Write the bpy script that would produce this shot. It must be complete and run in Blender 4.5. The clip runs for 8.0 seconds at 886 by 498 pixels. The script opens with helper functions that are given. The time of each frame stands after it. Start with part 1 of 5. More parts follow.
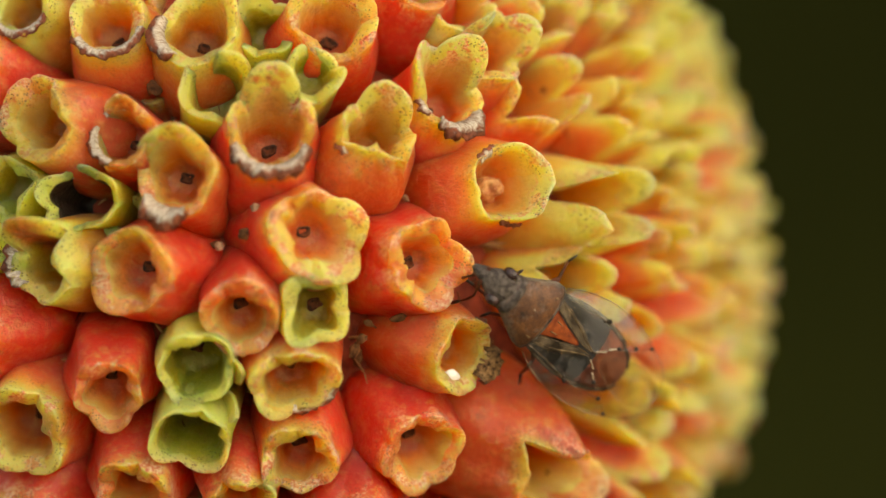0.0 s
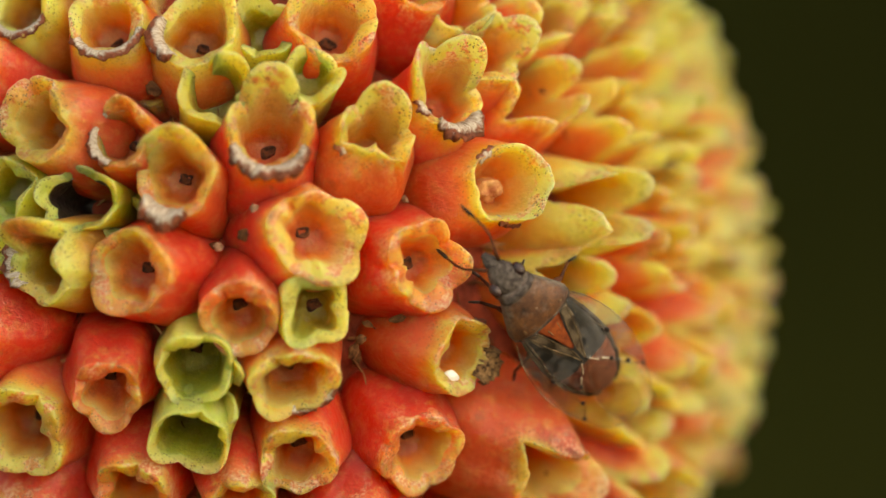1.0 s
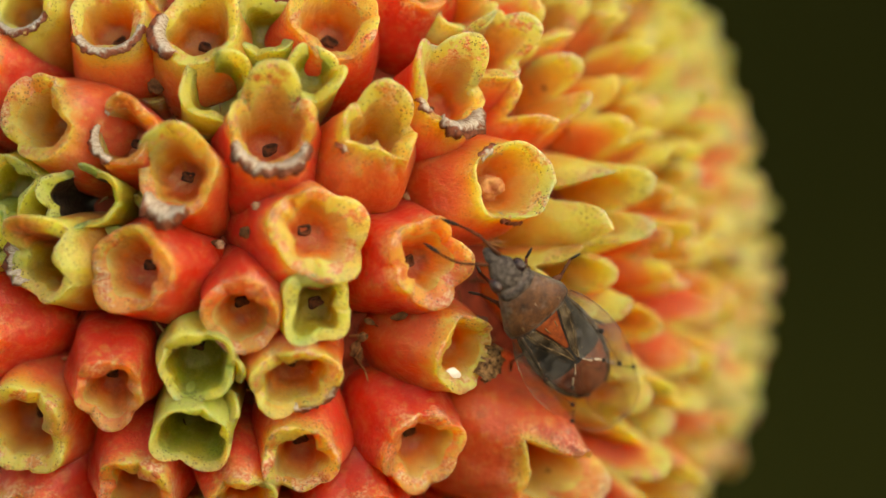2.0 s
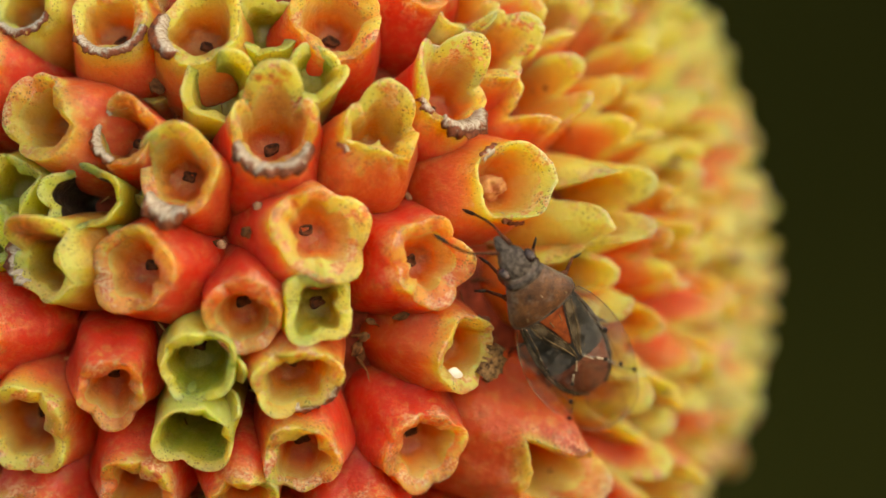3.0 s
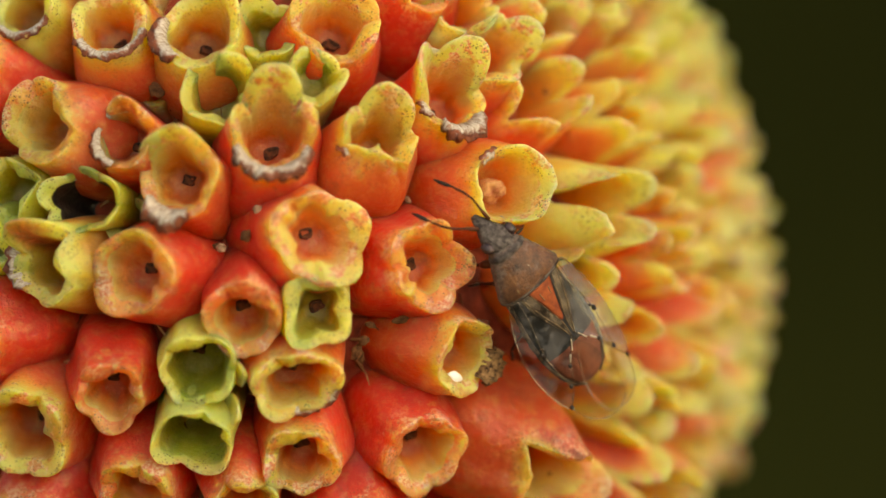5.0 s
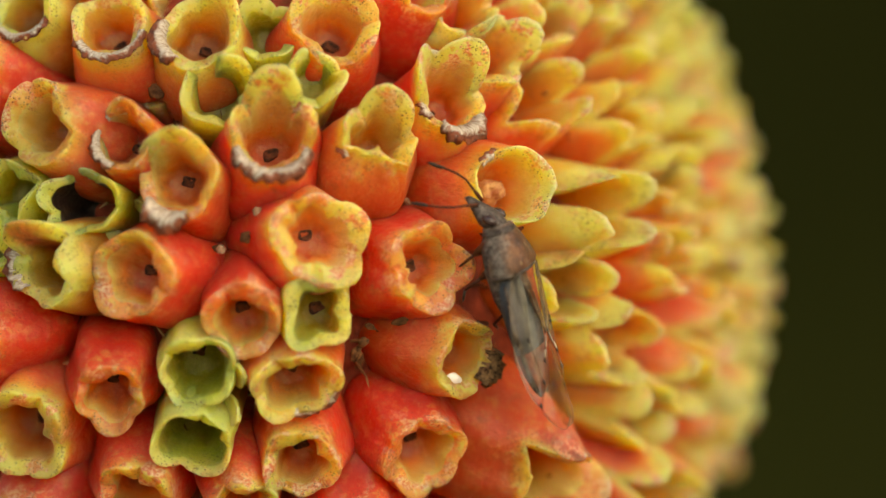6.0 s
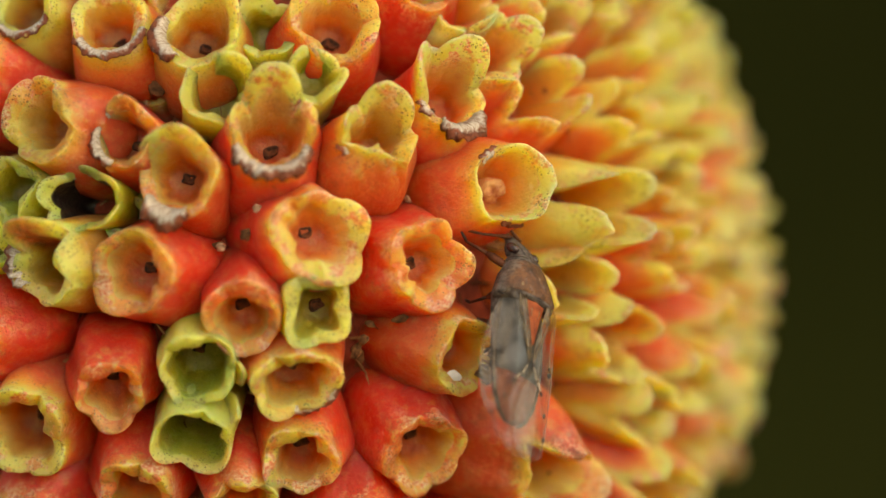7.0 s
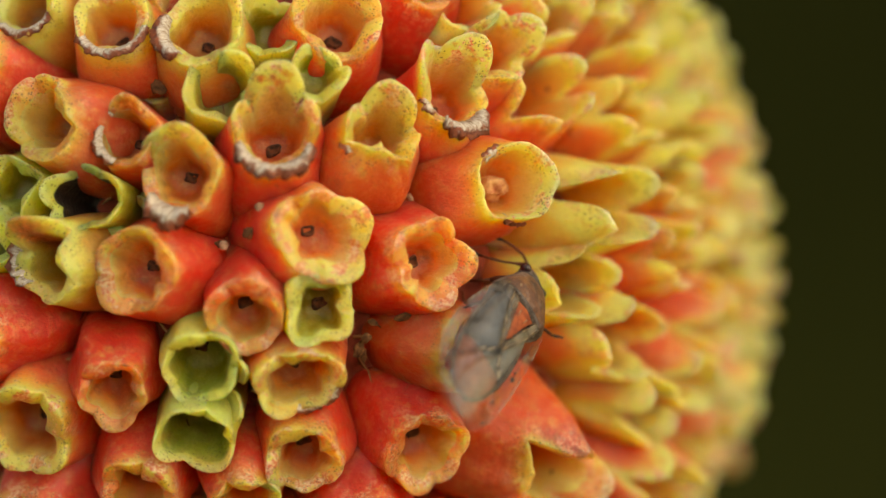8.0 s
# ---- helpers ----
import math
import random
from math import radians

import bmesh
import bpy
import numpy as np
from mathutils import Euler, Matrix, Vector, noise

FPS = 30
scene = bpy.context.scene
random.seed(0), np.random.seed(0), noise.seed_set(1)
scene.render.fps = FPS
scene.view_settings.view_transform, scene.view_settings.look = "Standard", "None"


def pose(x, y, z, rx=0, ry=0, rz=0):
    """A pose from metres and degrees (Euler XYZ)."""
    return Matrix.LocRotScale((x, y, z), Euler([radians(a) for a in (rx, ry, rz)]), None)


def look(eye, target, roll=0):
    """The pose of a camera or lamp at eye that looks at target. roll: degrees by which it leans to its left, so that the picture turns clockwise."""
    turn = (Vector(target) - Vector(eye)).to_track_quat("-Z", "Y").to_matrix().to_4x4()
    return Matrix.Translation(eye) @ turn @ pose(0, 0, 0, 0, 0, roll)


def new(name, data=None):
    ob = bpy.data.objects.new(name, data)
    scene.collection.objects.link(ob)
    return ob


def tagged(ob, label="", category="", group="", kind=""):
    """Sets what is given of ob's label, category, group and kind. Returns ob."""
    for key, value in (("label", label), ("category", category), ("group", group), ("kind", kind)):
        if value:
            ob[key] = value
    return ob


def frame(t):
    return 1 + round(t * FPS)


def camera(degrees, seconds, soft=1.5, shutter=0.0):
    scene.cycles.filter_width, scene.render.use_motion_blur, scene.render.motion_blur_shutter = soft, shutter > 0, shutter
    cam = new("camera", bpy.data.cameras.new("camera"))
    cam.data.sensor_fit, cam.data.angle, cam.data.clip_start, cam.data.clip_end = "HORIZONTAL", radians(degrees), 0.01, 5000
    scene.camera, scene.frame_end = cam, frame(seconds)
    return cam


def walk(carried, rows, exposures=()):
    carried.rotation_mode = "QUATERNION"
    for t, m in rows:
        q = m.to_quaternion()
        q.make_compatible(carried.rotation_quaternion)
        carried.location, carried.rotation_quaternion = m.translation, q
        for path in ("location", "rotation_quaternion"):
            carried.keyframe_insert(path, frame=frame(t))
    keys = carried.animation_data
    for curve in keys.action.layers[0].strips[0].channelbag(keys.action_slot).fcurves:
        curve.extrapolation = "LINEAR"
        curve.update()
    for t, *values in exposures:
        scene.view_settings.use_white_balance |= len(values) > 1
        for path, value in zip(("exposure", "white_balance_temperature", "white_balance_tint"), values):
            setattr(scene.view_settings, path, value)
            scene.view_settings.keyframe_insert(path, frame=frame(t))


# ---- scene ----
MM = 0.001
HEAD = Vector((0, 0, 0.6))      # centre of the flower head
BALL = 11.8                     # radius of the head to the cup rims, mm
EYE = HEAD + Vector((4.425, -190, 0)) * MM

# ---- camera ----
cam = camera(5.905, 8.0)
cam.data.dof.use_dof = True
cam.data.dof.focus_distance = 0.1794
cam.data.dof.aperture_fstop = 32


def sway(right, down):
    """The view when the picture has slid by that many hundredths of a millimetre."""
    return look(EYE, HEAD + Vector((4.425 - right / 100, 0, down / 100)) * MM)


walk(cam, [
    (0.0, sway(0.0, 0.0)), (0.5, sway(-1.9, 2.9)), (1.0, sway(-1.9, 1.9)), (1.5, sway(0.0, -3.0)), (3.0, sway(5.7, -3.8)), (3.5, sway(7.7, -3.8)), (4.0, sway(6.2, 0.0)),
    (4.5, sway(5.4, 1.9)), (6.0, sway(3.8, 7.7)), (6.5, sway(3.8, 7.3)), (7.0, sway(3.8, 1.9)), (7.5, sway(4.6, 3.8)), (8.0, sway(9.6, -1.6)),
], exposures=[(0.0, 0.93, 10600, 9), (6.0, 0.93, 10600, 9), (7.0, 0.89, 10600, 9), (8.0, 0.89, 10600, 9)])

# ---- light ----
world = bpy.data.worlds.new("overcast")
scene.world = world
world.use_nodes = True
wn = world.node_tree
sky = wn.nodes.new("ShaderNodeTexSky")
sky.sky_type, sky.sun_disc = "NISHITA", False
sky.sun_elevation, sky.sun_rotation = radians(30), radians(138)
wn.nodes["Background"].inputs["Strength"].default_value = 0.15
wn.links.new(sky.outputs[0], wn.nodes["Background"].inputs["Color"])
sun_data = bpy.data.lights.new("sun", "SUN")
sun_data.energy, sun_data.angle, sun_data.color = 0.70, radians(90), (1, 0.95, 0.86)
sun = new("sun", sun_data)
sun.matrix_world = look(HEAD + Vector((2.4, -2.7, 1.7)), HEAD)


# ---- materials ----
def material(name, rough=0.5, spec=0.4):
    m = bpy.data.materials.new(name)
    m.use_nodes = True
    b = m.node_tree.nodes["Principled BSDF"]
    b.inputs["Roughness"].default_value = rough
    b.inputs["Specular IOR Level"].default_value = spec
    return m, m.node_tree, b


def node(tree, kind, **values):
    n = tree.nodes.new(kind)
    for key, value in values.items():
        n.inputs[key].default_value = value
    return n


def ramp(tree, fac, *stops):
    n = tree.nodes.new("ShaderNodeValToRGB")
    e = n.color_ramp.elements
    while len(e) < len(stops):
        e.new(0.5)
    for el, (p, c) in zip(e, stops):
        el.position, el.color = p, (*c, 1) if len(c) == 3 else c
    tree.links.new(fac, n.inputs[0])
    return n.outputs[0]


def mix(tree, fac, a, b, blend="MIX"):
    n = tree.nodes.new("ShaderNodeMix")
    n.data_type, n.blend_type = "RGBA", blend
    for sock, v in ((n.inputs[0], fac), (n.inputs[6], a), (n.inputs[7], b)):
        if isinstance(v, bpy.types.NodeSocket):
            tree.links.new(v, sock)
        else:
            sock.default_value = v if isinstance(v, (int, float)) else (*v, 1)
    return n.outputs[2]


def maths(tree, op, a, b=0.0, clamp=False):
    n = tree.nodes.new("ShaderNodeMath")
    n.operation, n.use_clamp = op, clamp
    for sock, v in zip(n.inputs, (a, b)):
        if isinstance(v, bpy.types.NodeSocket):
            tree.links.new(v, sock)
        else:
            sock.default_value = v
    return n.outputs[0]


def noise_tex(tree, scale, detail=3.0, rough=0.55, shift=None):
    co = tree.nodes.new("ShaderNodeTexCoord")
    n = node(tree, "ShaderNodeTexNoise", Scale=scale, Detail=detail, Roughness=rough)
    out = co.outputs["Object"]
    if shift is not None:
        add = tree.nodes.new("ShaderNodeVectorMath")
        tree.links.new(out, add.inputs[0])
        tree.links.new(shift, add.inputs[1])
        out = add.outputs[0]
    tree.links.new(out, n.inputs["Vector"])
    return n.outputs[0]


def bump(tree, bsdf, height, strength, distance):
    n = node(tree, "ShaderNodeBump", Strength=strength, Distance=distance)
    tree.links.new(height, n.inputs["Height"])
    tree.links.new(n.outputs[0], bsdf.inputs["Normal"])


def floret_skin():
    """Waxy calyx skin: red towards the base, yellow towards the rim, orange inside; green on unripe cups."""
    m, t, b = material("floret_skin", 0.42, 0.5)
    lk = t.links.new
    tint = t.nodes.new("ShaderNodeAttribute")
    tint.attribute_name = "tint"
    kind = t.nodes.new("ShaderNodeAttribute")
    kind.attribute_name = "kind"
    st, sk = t.nodes.new("ShaderNodeSeparateColor"), t.nodes.new("ShaderNodeSeparateColor")
    lk(tint.outputs["Color"], st.inputs[0])
    lk(kind.outputs["Color"], sk.inputs[0])
    up, inside, edge = st.outputs
    red, green, dark = sk.outputs
    info = t.nodes.new("ShaderNodeObjectInfo")
    rnd = maths(t, "MULTIPLY", info.outputs["Random"], 0.02)
    blotch = noise_tex(t, 900, 3, 0.6, rnd)
    fine = noise_tex(t, 5200, 4, 0.65, rnd)
    broad = noise_tex(t, 420, 2, 0.5, rnd)
    wob = maths(t, "ADD", maths(t, "MULTIPLY", maths(t, "SUBTRACT", blotch, 0.5), 0.6), maths(t, "MULTIPLY", maths(t, "SUBTRACT", broad, 0.5), 0.65))
    ripe = maths(t, "ADD", maths(t, "MULTIPLY", maths(t, "SUBTRACT", 0.5, red), 0.9), maths(t, "MULTIPLY", maths(t, "SUBTRACT", info.outputs["Random"], 0.5), 0.25))
    level = maths(t, "ADD", maths(t, "ADD", up, wob), ripe, True)
    outer = ramp(t, level, (0.0, (0.60, 0.026, 0.018)), (0.30, (0.72, 0.052, 0.032)), (0.48, (0.84, 0.100, 0.050)), (0.68, (0.88, 0.22, 0.062)),
                 (0.82, (0.80, 0.40, 0.080)), (0.96, (0.70, 0.55, 0.150)))
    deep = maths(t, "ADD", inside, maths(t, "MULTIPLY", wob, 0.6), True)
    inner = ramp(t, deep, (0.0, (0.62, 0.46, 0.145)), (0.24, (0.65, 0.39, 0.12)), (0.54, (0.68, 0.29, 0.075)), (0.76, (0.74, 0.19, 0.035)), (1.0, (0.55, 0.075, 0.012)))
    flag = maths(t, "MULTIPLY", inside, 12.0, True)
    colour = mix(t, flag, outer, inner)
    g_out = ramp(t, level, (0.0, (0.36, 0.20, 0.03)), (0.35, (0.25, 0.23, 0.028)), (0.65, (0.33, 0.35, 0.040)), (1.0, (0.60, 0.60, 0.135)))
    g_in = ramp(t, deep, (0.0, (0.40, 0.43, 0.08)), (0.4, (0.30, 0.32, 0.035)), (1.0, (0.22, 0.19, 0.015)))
    colour = mix(t, green, colour, mix(t, flag, g_out, g_in))
    # yellow-green and orange mottling of the lip
    mot = noise_tex(t, 3000, 4, 0.7, rnd)
    colour = mix(t, maths(t, "MULTIPLY", ramp(t, mot, (0.50, (0, 0, 0)), (0.68, (0.8,) * 3)), maths(t, "ADD", edge, 0.2, True)), colour, (0.68, 0.55, 0.17))
    colour = mix(t, maths(t, "MULTIPLY", maths(t, "MULTIPLY", ramp(t, mot, (0.30, (0.8,) * 3), (0.46, (0, 0, 0))), edge), maths(t, "SUBTRACT", 1.0, green, True)), colour, (0.78, 0.26, 0.06))
    # lime tint towards the lobe tips
    lime = maths(t, "MULTIPLY", maths(t, "SUBTRACT", edge, 0.35, True), ramp(t, broad, (0.40, (0.1,) * 3), (0.62, (1.3,) * 3)), True)
    colour = mix(t, maths(t, "MULTIPLY", lime, 0.8), colour, (0.56, 0.57, 0.13))
    # crimson flecks
    fleck = ramp(t, noise_tex(t, 2100, 4, 0.65, rnd), (0.56, (0, 0, 0)), (0.66, (0.85,) * 3))
    fleck = maths(t, "MULTIPLY", maths(t, "MULTIPLY", fleck, maths(t, "ADD", edge, 0.15)), maths(t, "SUBTRACT", 0.9, green, True), True)
    colour = mix(t, fleck, colour, (0.58, 0.035, 0.02))
    # crimson bruises
    bruise = ramp(t, noise_tex(t, 800, 4, 0.7, rnd), (0.58, (0, 0, 0)), (0.68, (0.75,) * 3))
    bruise = maths(t, "MULTIPLY", maths(t, "MULTIPLY", bruise, maths(t, "ADD", edge, 0.25)), maths(t, "SUBTRACT", 0.85, green, True), True)
    colour = mix(t, bruise, colour, (0.46, 0.035, 0.028))
    # dark crimson bruise of single lobes
    sore = maths(t, "ADD", maths(t, "ADD", edge, up), maths(t, "MULTIPLY", maths(t, "SUBTRACT", blotch, 0.5), 1.6))
    sore = maths(t, "MULTIPLY", ramp(t, maths(t, "MULTIPLY", sore, 0.5), (0.24, (0, 0, 0)), (0.52, (1, 1, 1))), maths(t, "SUBTRACT", kind.outputs["Alpha"], 1.0, True), True)
    colour = mix(t, sore, colour, ramp(t, fine, (0.36, (0.11, 0.008, 0.014)), (0.62, (0.42, 0.035, 0.035)), (0.74, (0.58, 0.20, 0.16))))
    # pink blush on the rim
    blush = ramp(t, noise_tex(t, 2200, 3, 0.6, rnd), (0.53, (0, 0, 0)), (0.58, (1, 1, 1)))
    blush = maths(t, "MULTIPLY", maths(t, "MULTIPLY", blush, edge), maths(t, "SUBTRACT", 0.75, green, True), True)
    grain = ramp(t, noise_tex(t, 14000, 2, 0.6, rnd), (0.42, (0.66, 0.12, 0.07)), (0.60, (0.80, 0.44, 0.30)))
    colour = mix(t, maths(t, "MULTIPLY", blush, 1.6, True), colour, grain)
    # pale frosting and mottling
    colour = mix(t, maths(t, "MULTIPLY", ramp(t, fine, (0.5, (0, 0, 0)), (0.85, (1, 1, 1))), 0.22), colour, (0.86, 0.52, 0.22))
    # thin brown dried line along parts of the rim
    line = maths(t, "MULTIPLY", ramp(t, tint.outputs["Alpha"], (0.45, (0, 0, 0)), (0.9, (1, 1, 1))), ramp(t, noise_tex(t, 1900, 5, 0.75, rnd), (0.52, (0, 0, 0)), (0.66, (0.8,) * 3)))
    colour = mix(t, line, colour, (0.14, 0.05, 0.025))
    # tiny dark specks near the rim
    vor = node(t, "ShaderNodeTexVoronoi", Scale=7600.0)
    co = t.nodes.new("ShaderNodeTexCoord")
    lk(co.outputs["Object"], vor.inputs["Vector"])
    dots = ramp(t, vor.outputs["Distance"], (0.20, (1, 1, 1)), (0.28, (0, 0, 0)))
    patch = ramp(t, noise_tex(t, 1300, 2, 0.5, rnd), (0.47, (0, 0, 0)), (0.57, (1, 1, 1)))
    dots = maths(t, "MULTIPLY", maths(t, "MULTIPLY", dots, patch), maths(t, "ADD", 0.15, edge, True))
    colour = mix(t, maths(t, "MULTIPLY", dots, 0.45), colour, (0.035, 0.022, 0.010))
    tiny = node(t, "ShaderNodeTexVoronoi", Scale=15000.0)
    lk(co.outputs["Object"], tiny.inputs["Vector"])
    pep = maths(t, "MULTIPLY", ramp(t, tiny.outputs["Distance"], (0.22, (1, 1, 1)), (0.32, (0, 0, 0))), ramp(t, noise_tex(t, 1900, 3, 0.6, rnd), (0.48, (0, 0, 0)), (0.56, (1, 1, 1))))
    colour = mix(t, maths(t, "MULTIPLY", maths(t, "MULTIPLY", pep, maths(t, "ADD", edge, maths(t, "MULTIPLY", green, 0.4), True)), 0.9), colour, (0.05, 0.03, 0.012))
    # brown stains
    stain = ramp(t, noise_tex(t, 1700, 6, 0.75, rnd), (0.56, (0, 0, 0)), (0.72, (0.55,) * 3))
    colour = mix(t, stain, colour, (0.22, 0.075, 0.018))
    # near-black inside of the cups marked dark
    colour = mix(t, maths(t, "MULTIPLY", dark, flag), colour, (0.012, 0.008, 0.006))
    lk(colour, b.inputs["Base Color"])
    b.inputs["Subsurface Weight"].default_value = 0.95
    b.inputs["Subsurface Radius"].default_value = (1.0, 0.55, 0.2)
    b.inputs["Subsurface Scale"].default_value = 0.0024
    b.inputs["Sheen Weight"].default_value = 0.02
    b.inputs["Sheen Roughness"].default_value = 0.45
    b.inputs["Sheen Tint"].default_value = (1.0, 0.72, 0.60, 1)
    lk(ramp(t, blotch, (0.3, (0.30,) * 3), (0.7, (0.48,) * 3)), b.inputs["Roughness"])
    grit = maths(t, "MULTIPLY", noise_tex(t, 17000, 3, 0.7, rnd), 0.3)
    bump(t, b, maths(t, "ADD", maths(t, "ADD", maths(t, "ADD", fine, mot), grit), maths(t, "MULTIPLY", blotch, 1.7)), 0.5, 0.0001)
    return m


def mottled(name, a, c, scale, rough=0.5, spec=0.3, depth=0.00003, metal=0.0, stops=(0.35, 0.65)):
    m, t, b = material(name, rough, spec)
    n = noise_tex(t, scale, 5, 0.65)
    t.links.new(ramp(t, n, (stops[0], a), (stops[1], c)), b.inputs["Base Color"])
    bump(t, b, noise_tex(t, scale * 2.3, 4, 0.6), 0.5, depth)
    b.inputs["Metallic"].default_value = metal
    return m


def membrane_skin(name, tone, cover, low=(0.03, 0.026, 0.024)):
    """Clear insect membrane: mostly see-through, with a thin milky film and a soft sheen."""
    m, t, b = material(name, 0.26, 0.35)
    smoke = noise_tex(t, 2300, 4, 0.65)
    t.links.new(ramp(t, smoke, (0.44, low), (0.52, tone)), b.inputs["Base Color"])
    clear = t.nodes.new("ShaderNodeBsdfTransparent")
    clear.inputs[0].default_value = (0.96, 0.92, 0.86, 1)
    blend = t.nodes.new("ShaderNodeMixShader")
    film = ramp(t, noise_tex(t, 2400, 4, 0.65), (0.40, (cover * 0.4,) * 3), (0.60, (cover * 3.0,) * 3))
    t.links.new(film, blend.inputs[0])
    t.links.new(clear.outputs[0], blend.inputs[1])
    t.links.new(b.outputs[0], blend.inputs[2])
    gloss = t.nodes.new("ShaderNodeBsdfGlossy")
    gloss.inputs["Roughness"].default_value = 0.2
    gloss.inputs["Color"].default_value = (0.9, 0.92, 0.95, 1)
    fres = t.nodes.new("ShaderNodeFresnel")
    fres.inputs[0].default_value = 1.42
    sheen = t.nodes.new("ShaderNodeMixShader")
    t.links.new(maths(t, "MULTIPLY", fres.outputs[0], 0.12), sheen.inputs[0])
    t.links.new(blend.outputs[0], sheen.inputs[1])
    t.links.new(gloss.outputs[0], sheen.inputs[2])
    t.links.new(sheen.outputs[0], t.nodes["Material Output"].inputs["Surface"])
    return m


def paper_skin():
    """Dead papery calyx edge: white fibres that turn dark brown at the torn margin."""
    m, t, b = material("withered_paper", 0.6, 0.35)
    lk = t.links.new
    tint = t.nodes.new("ShaderNodeAttribute")
    tint.attribute_name = "tint"
    st = t.nodes.new("ShaderNodeSeparateColor")
    lk(tint.outputs["Color"], st.inputs[0])
    vec = t.nodes.new("ShaderNodeCombineXYZ")
    lk(maths(t, "MULTIPLY", st.outputs[1], 26.0), vec.inputs[0])
    lk(maths(t, "MULTIPLY", st.outputs[0], 2.2), vec.inputs[1])
    fibre = node(t, "ShaderNodeTexNoise", Scale=1.0, Detail=5.0, Roughness=0.7)
    lk(vec.outputs[0], fibre.inputs["Vector"])
    white = ramp(t, fibre.outputs[0], (0.36, (0.20, 0.11, 0.07)), (0.48, (0.48, 0.41, 0.34)), (0.64, (0.72, 0.68, 0.62)))
    brown = ramp(t, noise_tex(t, 5000, 4, 0.7), (0.35, (0.07, 0.018, 0.012)), (0.65, (0.32, 0.085, 0.04)))
    rim = maths(t, "ADD", st.outputs[0], maths(t, "MULTIPLY", maths(t, "SUBTRACT", noise_tex(t, 2600, 4, 0.7), 0.5), 1.5))
    lk(mix(t, ramp(t, rim, (0.54, (0, 0, 0)), (0.80, (1, 1, 1))), white, brown), b.inputs["Base Color"])
    bump(t, b, fibre.outputs[0], 0.6, 0.00005)
    return m


SKIN = floret_skin()
SCAR = mottled("scar_brown", (0.022, 0.009, 0.006), (0.16, 0.045, 0.018), 7000, 0.85, stops=(0.40, 0.66))
PAPER = paper_skin()
STUB = mottled("stub_pink", (0.34, 0.07, 0.03), (0.66, 0.36, 0.16), 4200, 0.6, 0.3, 0.00012)
HUSK = mottled("husk_pale", (0.20, 0.09, 0.05), (0.60, 0.44, 0.32), 5000, 0.8, 0.2)
DRY = mottled("dry_lobe", (0.045, 0.022, 0.012), (0.34, 0.20, 0.10), 9000, 0.8, 0.25, 0.00008, stops=(0.38, 0.62))
CRUMB = mottled("crumb_brown", (0.035, 0.016, 0.010), (0.24, 0.11, 0.05), 5000, 0.9, 0.1)
WAX = mottled("white_wax", (0.74, 0.74, 0.76), (0.88, 0.88, 0.90), 3000, 0.12, 0.8, 0.00001)
CORE = mottled("core_red", (0.10, 0.016, 0.010), (0.30, 0.05, 0.025), 1800, 0.85, 0.3, 0.0002)
STEM = mottled("stem_green", (0.10, 0.11, 0.03), (0.22, 0.20, 0.06), 300, 0.6)
# the deep shade among the leaves is put into this near-black olive base colour
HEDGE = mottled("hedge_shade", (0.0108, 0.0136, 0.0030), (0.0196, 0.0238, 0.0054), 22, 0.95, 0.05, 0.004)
SOIL = mottled("dry_litter", (0.08, 0.065, 0.035), (0.20, 0.16, 0.085), 60, 0.95, 0.1, 0.003)


# ---- building helpers ----
def part(name, bm, mat, parent=None, label=""):
    """Links a bmesh, or a mesh, as one object under a thing or a part."""
    if isinstance(bm, bpy.types.Mesh):
        me = bm
    else:
        bmesh.ops.recalc_face_normals(bm, faces=bm.faces)
        me = bpy.data.meshes.new(name)
        bm.to_mesh(me)
        bm.free()
    if mat and not me.materials:
        me.materials.append(mat)
    me.shade_smooth()
    ob = new(name, me)
    ob.parent = parent
    if label:
        tagged(ob, label)
    return ob


def rings_mesh(rings, cap_start=True, cap_end=True):
    """A skin over closed rings of equal count, given in mm."""
    bm = bmesh.new()
    vs = [[bm.verts.new(Vector(p) * MM) for p in ring] for ring in rings]
    n = len(vs[0])
    for a, b in zip(vs, vs[1:]):
        for i in range(n):
            bm.faces.new((a[i], a[(i + 1) % n], b[(i + 1) % n], b[i]))
    if cap_start:
        bm.faces.new(vs[0][::-1])
    if cap_end:
        bm.faces.new(vs[-1])
    return bm


def tube(points, radii, sides=10):
    """A round tube along points, in mm."""
    pts = [Vector(p) for p in points]
    rings = []
    side = Vector((0.13, 0.31, 1)).normalized()
    for i, p in enumerate(pts):
        d = (pts[min(i + 1, len(pts) - 1)] - pts[max(i - 1, 0)]).normalized()
        u = (side - d * side.dot(d)).normalized()
        v = d.cross(u)
        r = radii[i] if isinstance(radii, (list, tuple)) else radii
        rings.append([p + (u * math.cos(a) + v * math.sin(a)) * r for a in (math.tau * k / sides for k in range(sides))])
    return rings_mesh(rings)


def smooth_step(x):
    x = min(max(x, 0.0), 1.0)
    return x * x * (3 - 2 * x)


def wrap(a):
    return (a + math.pi) % math.tau - math.pi


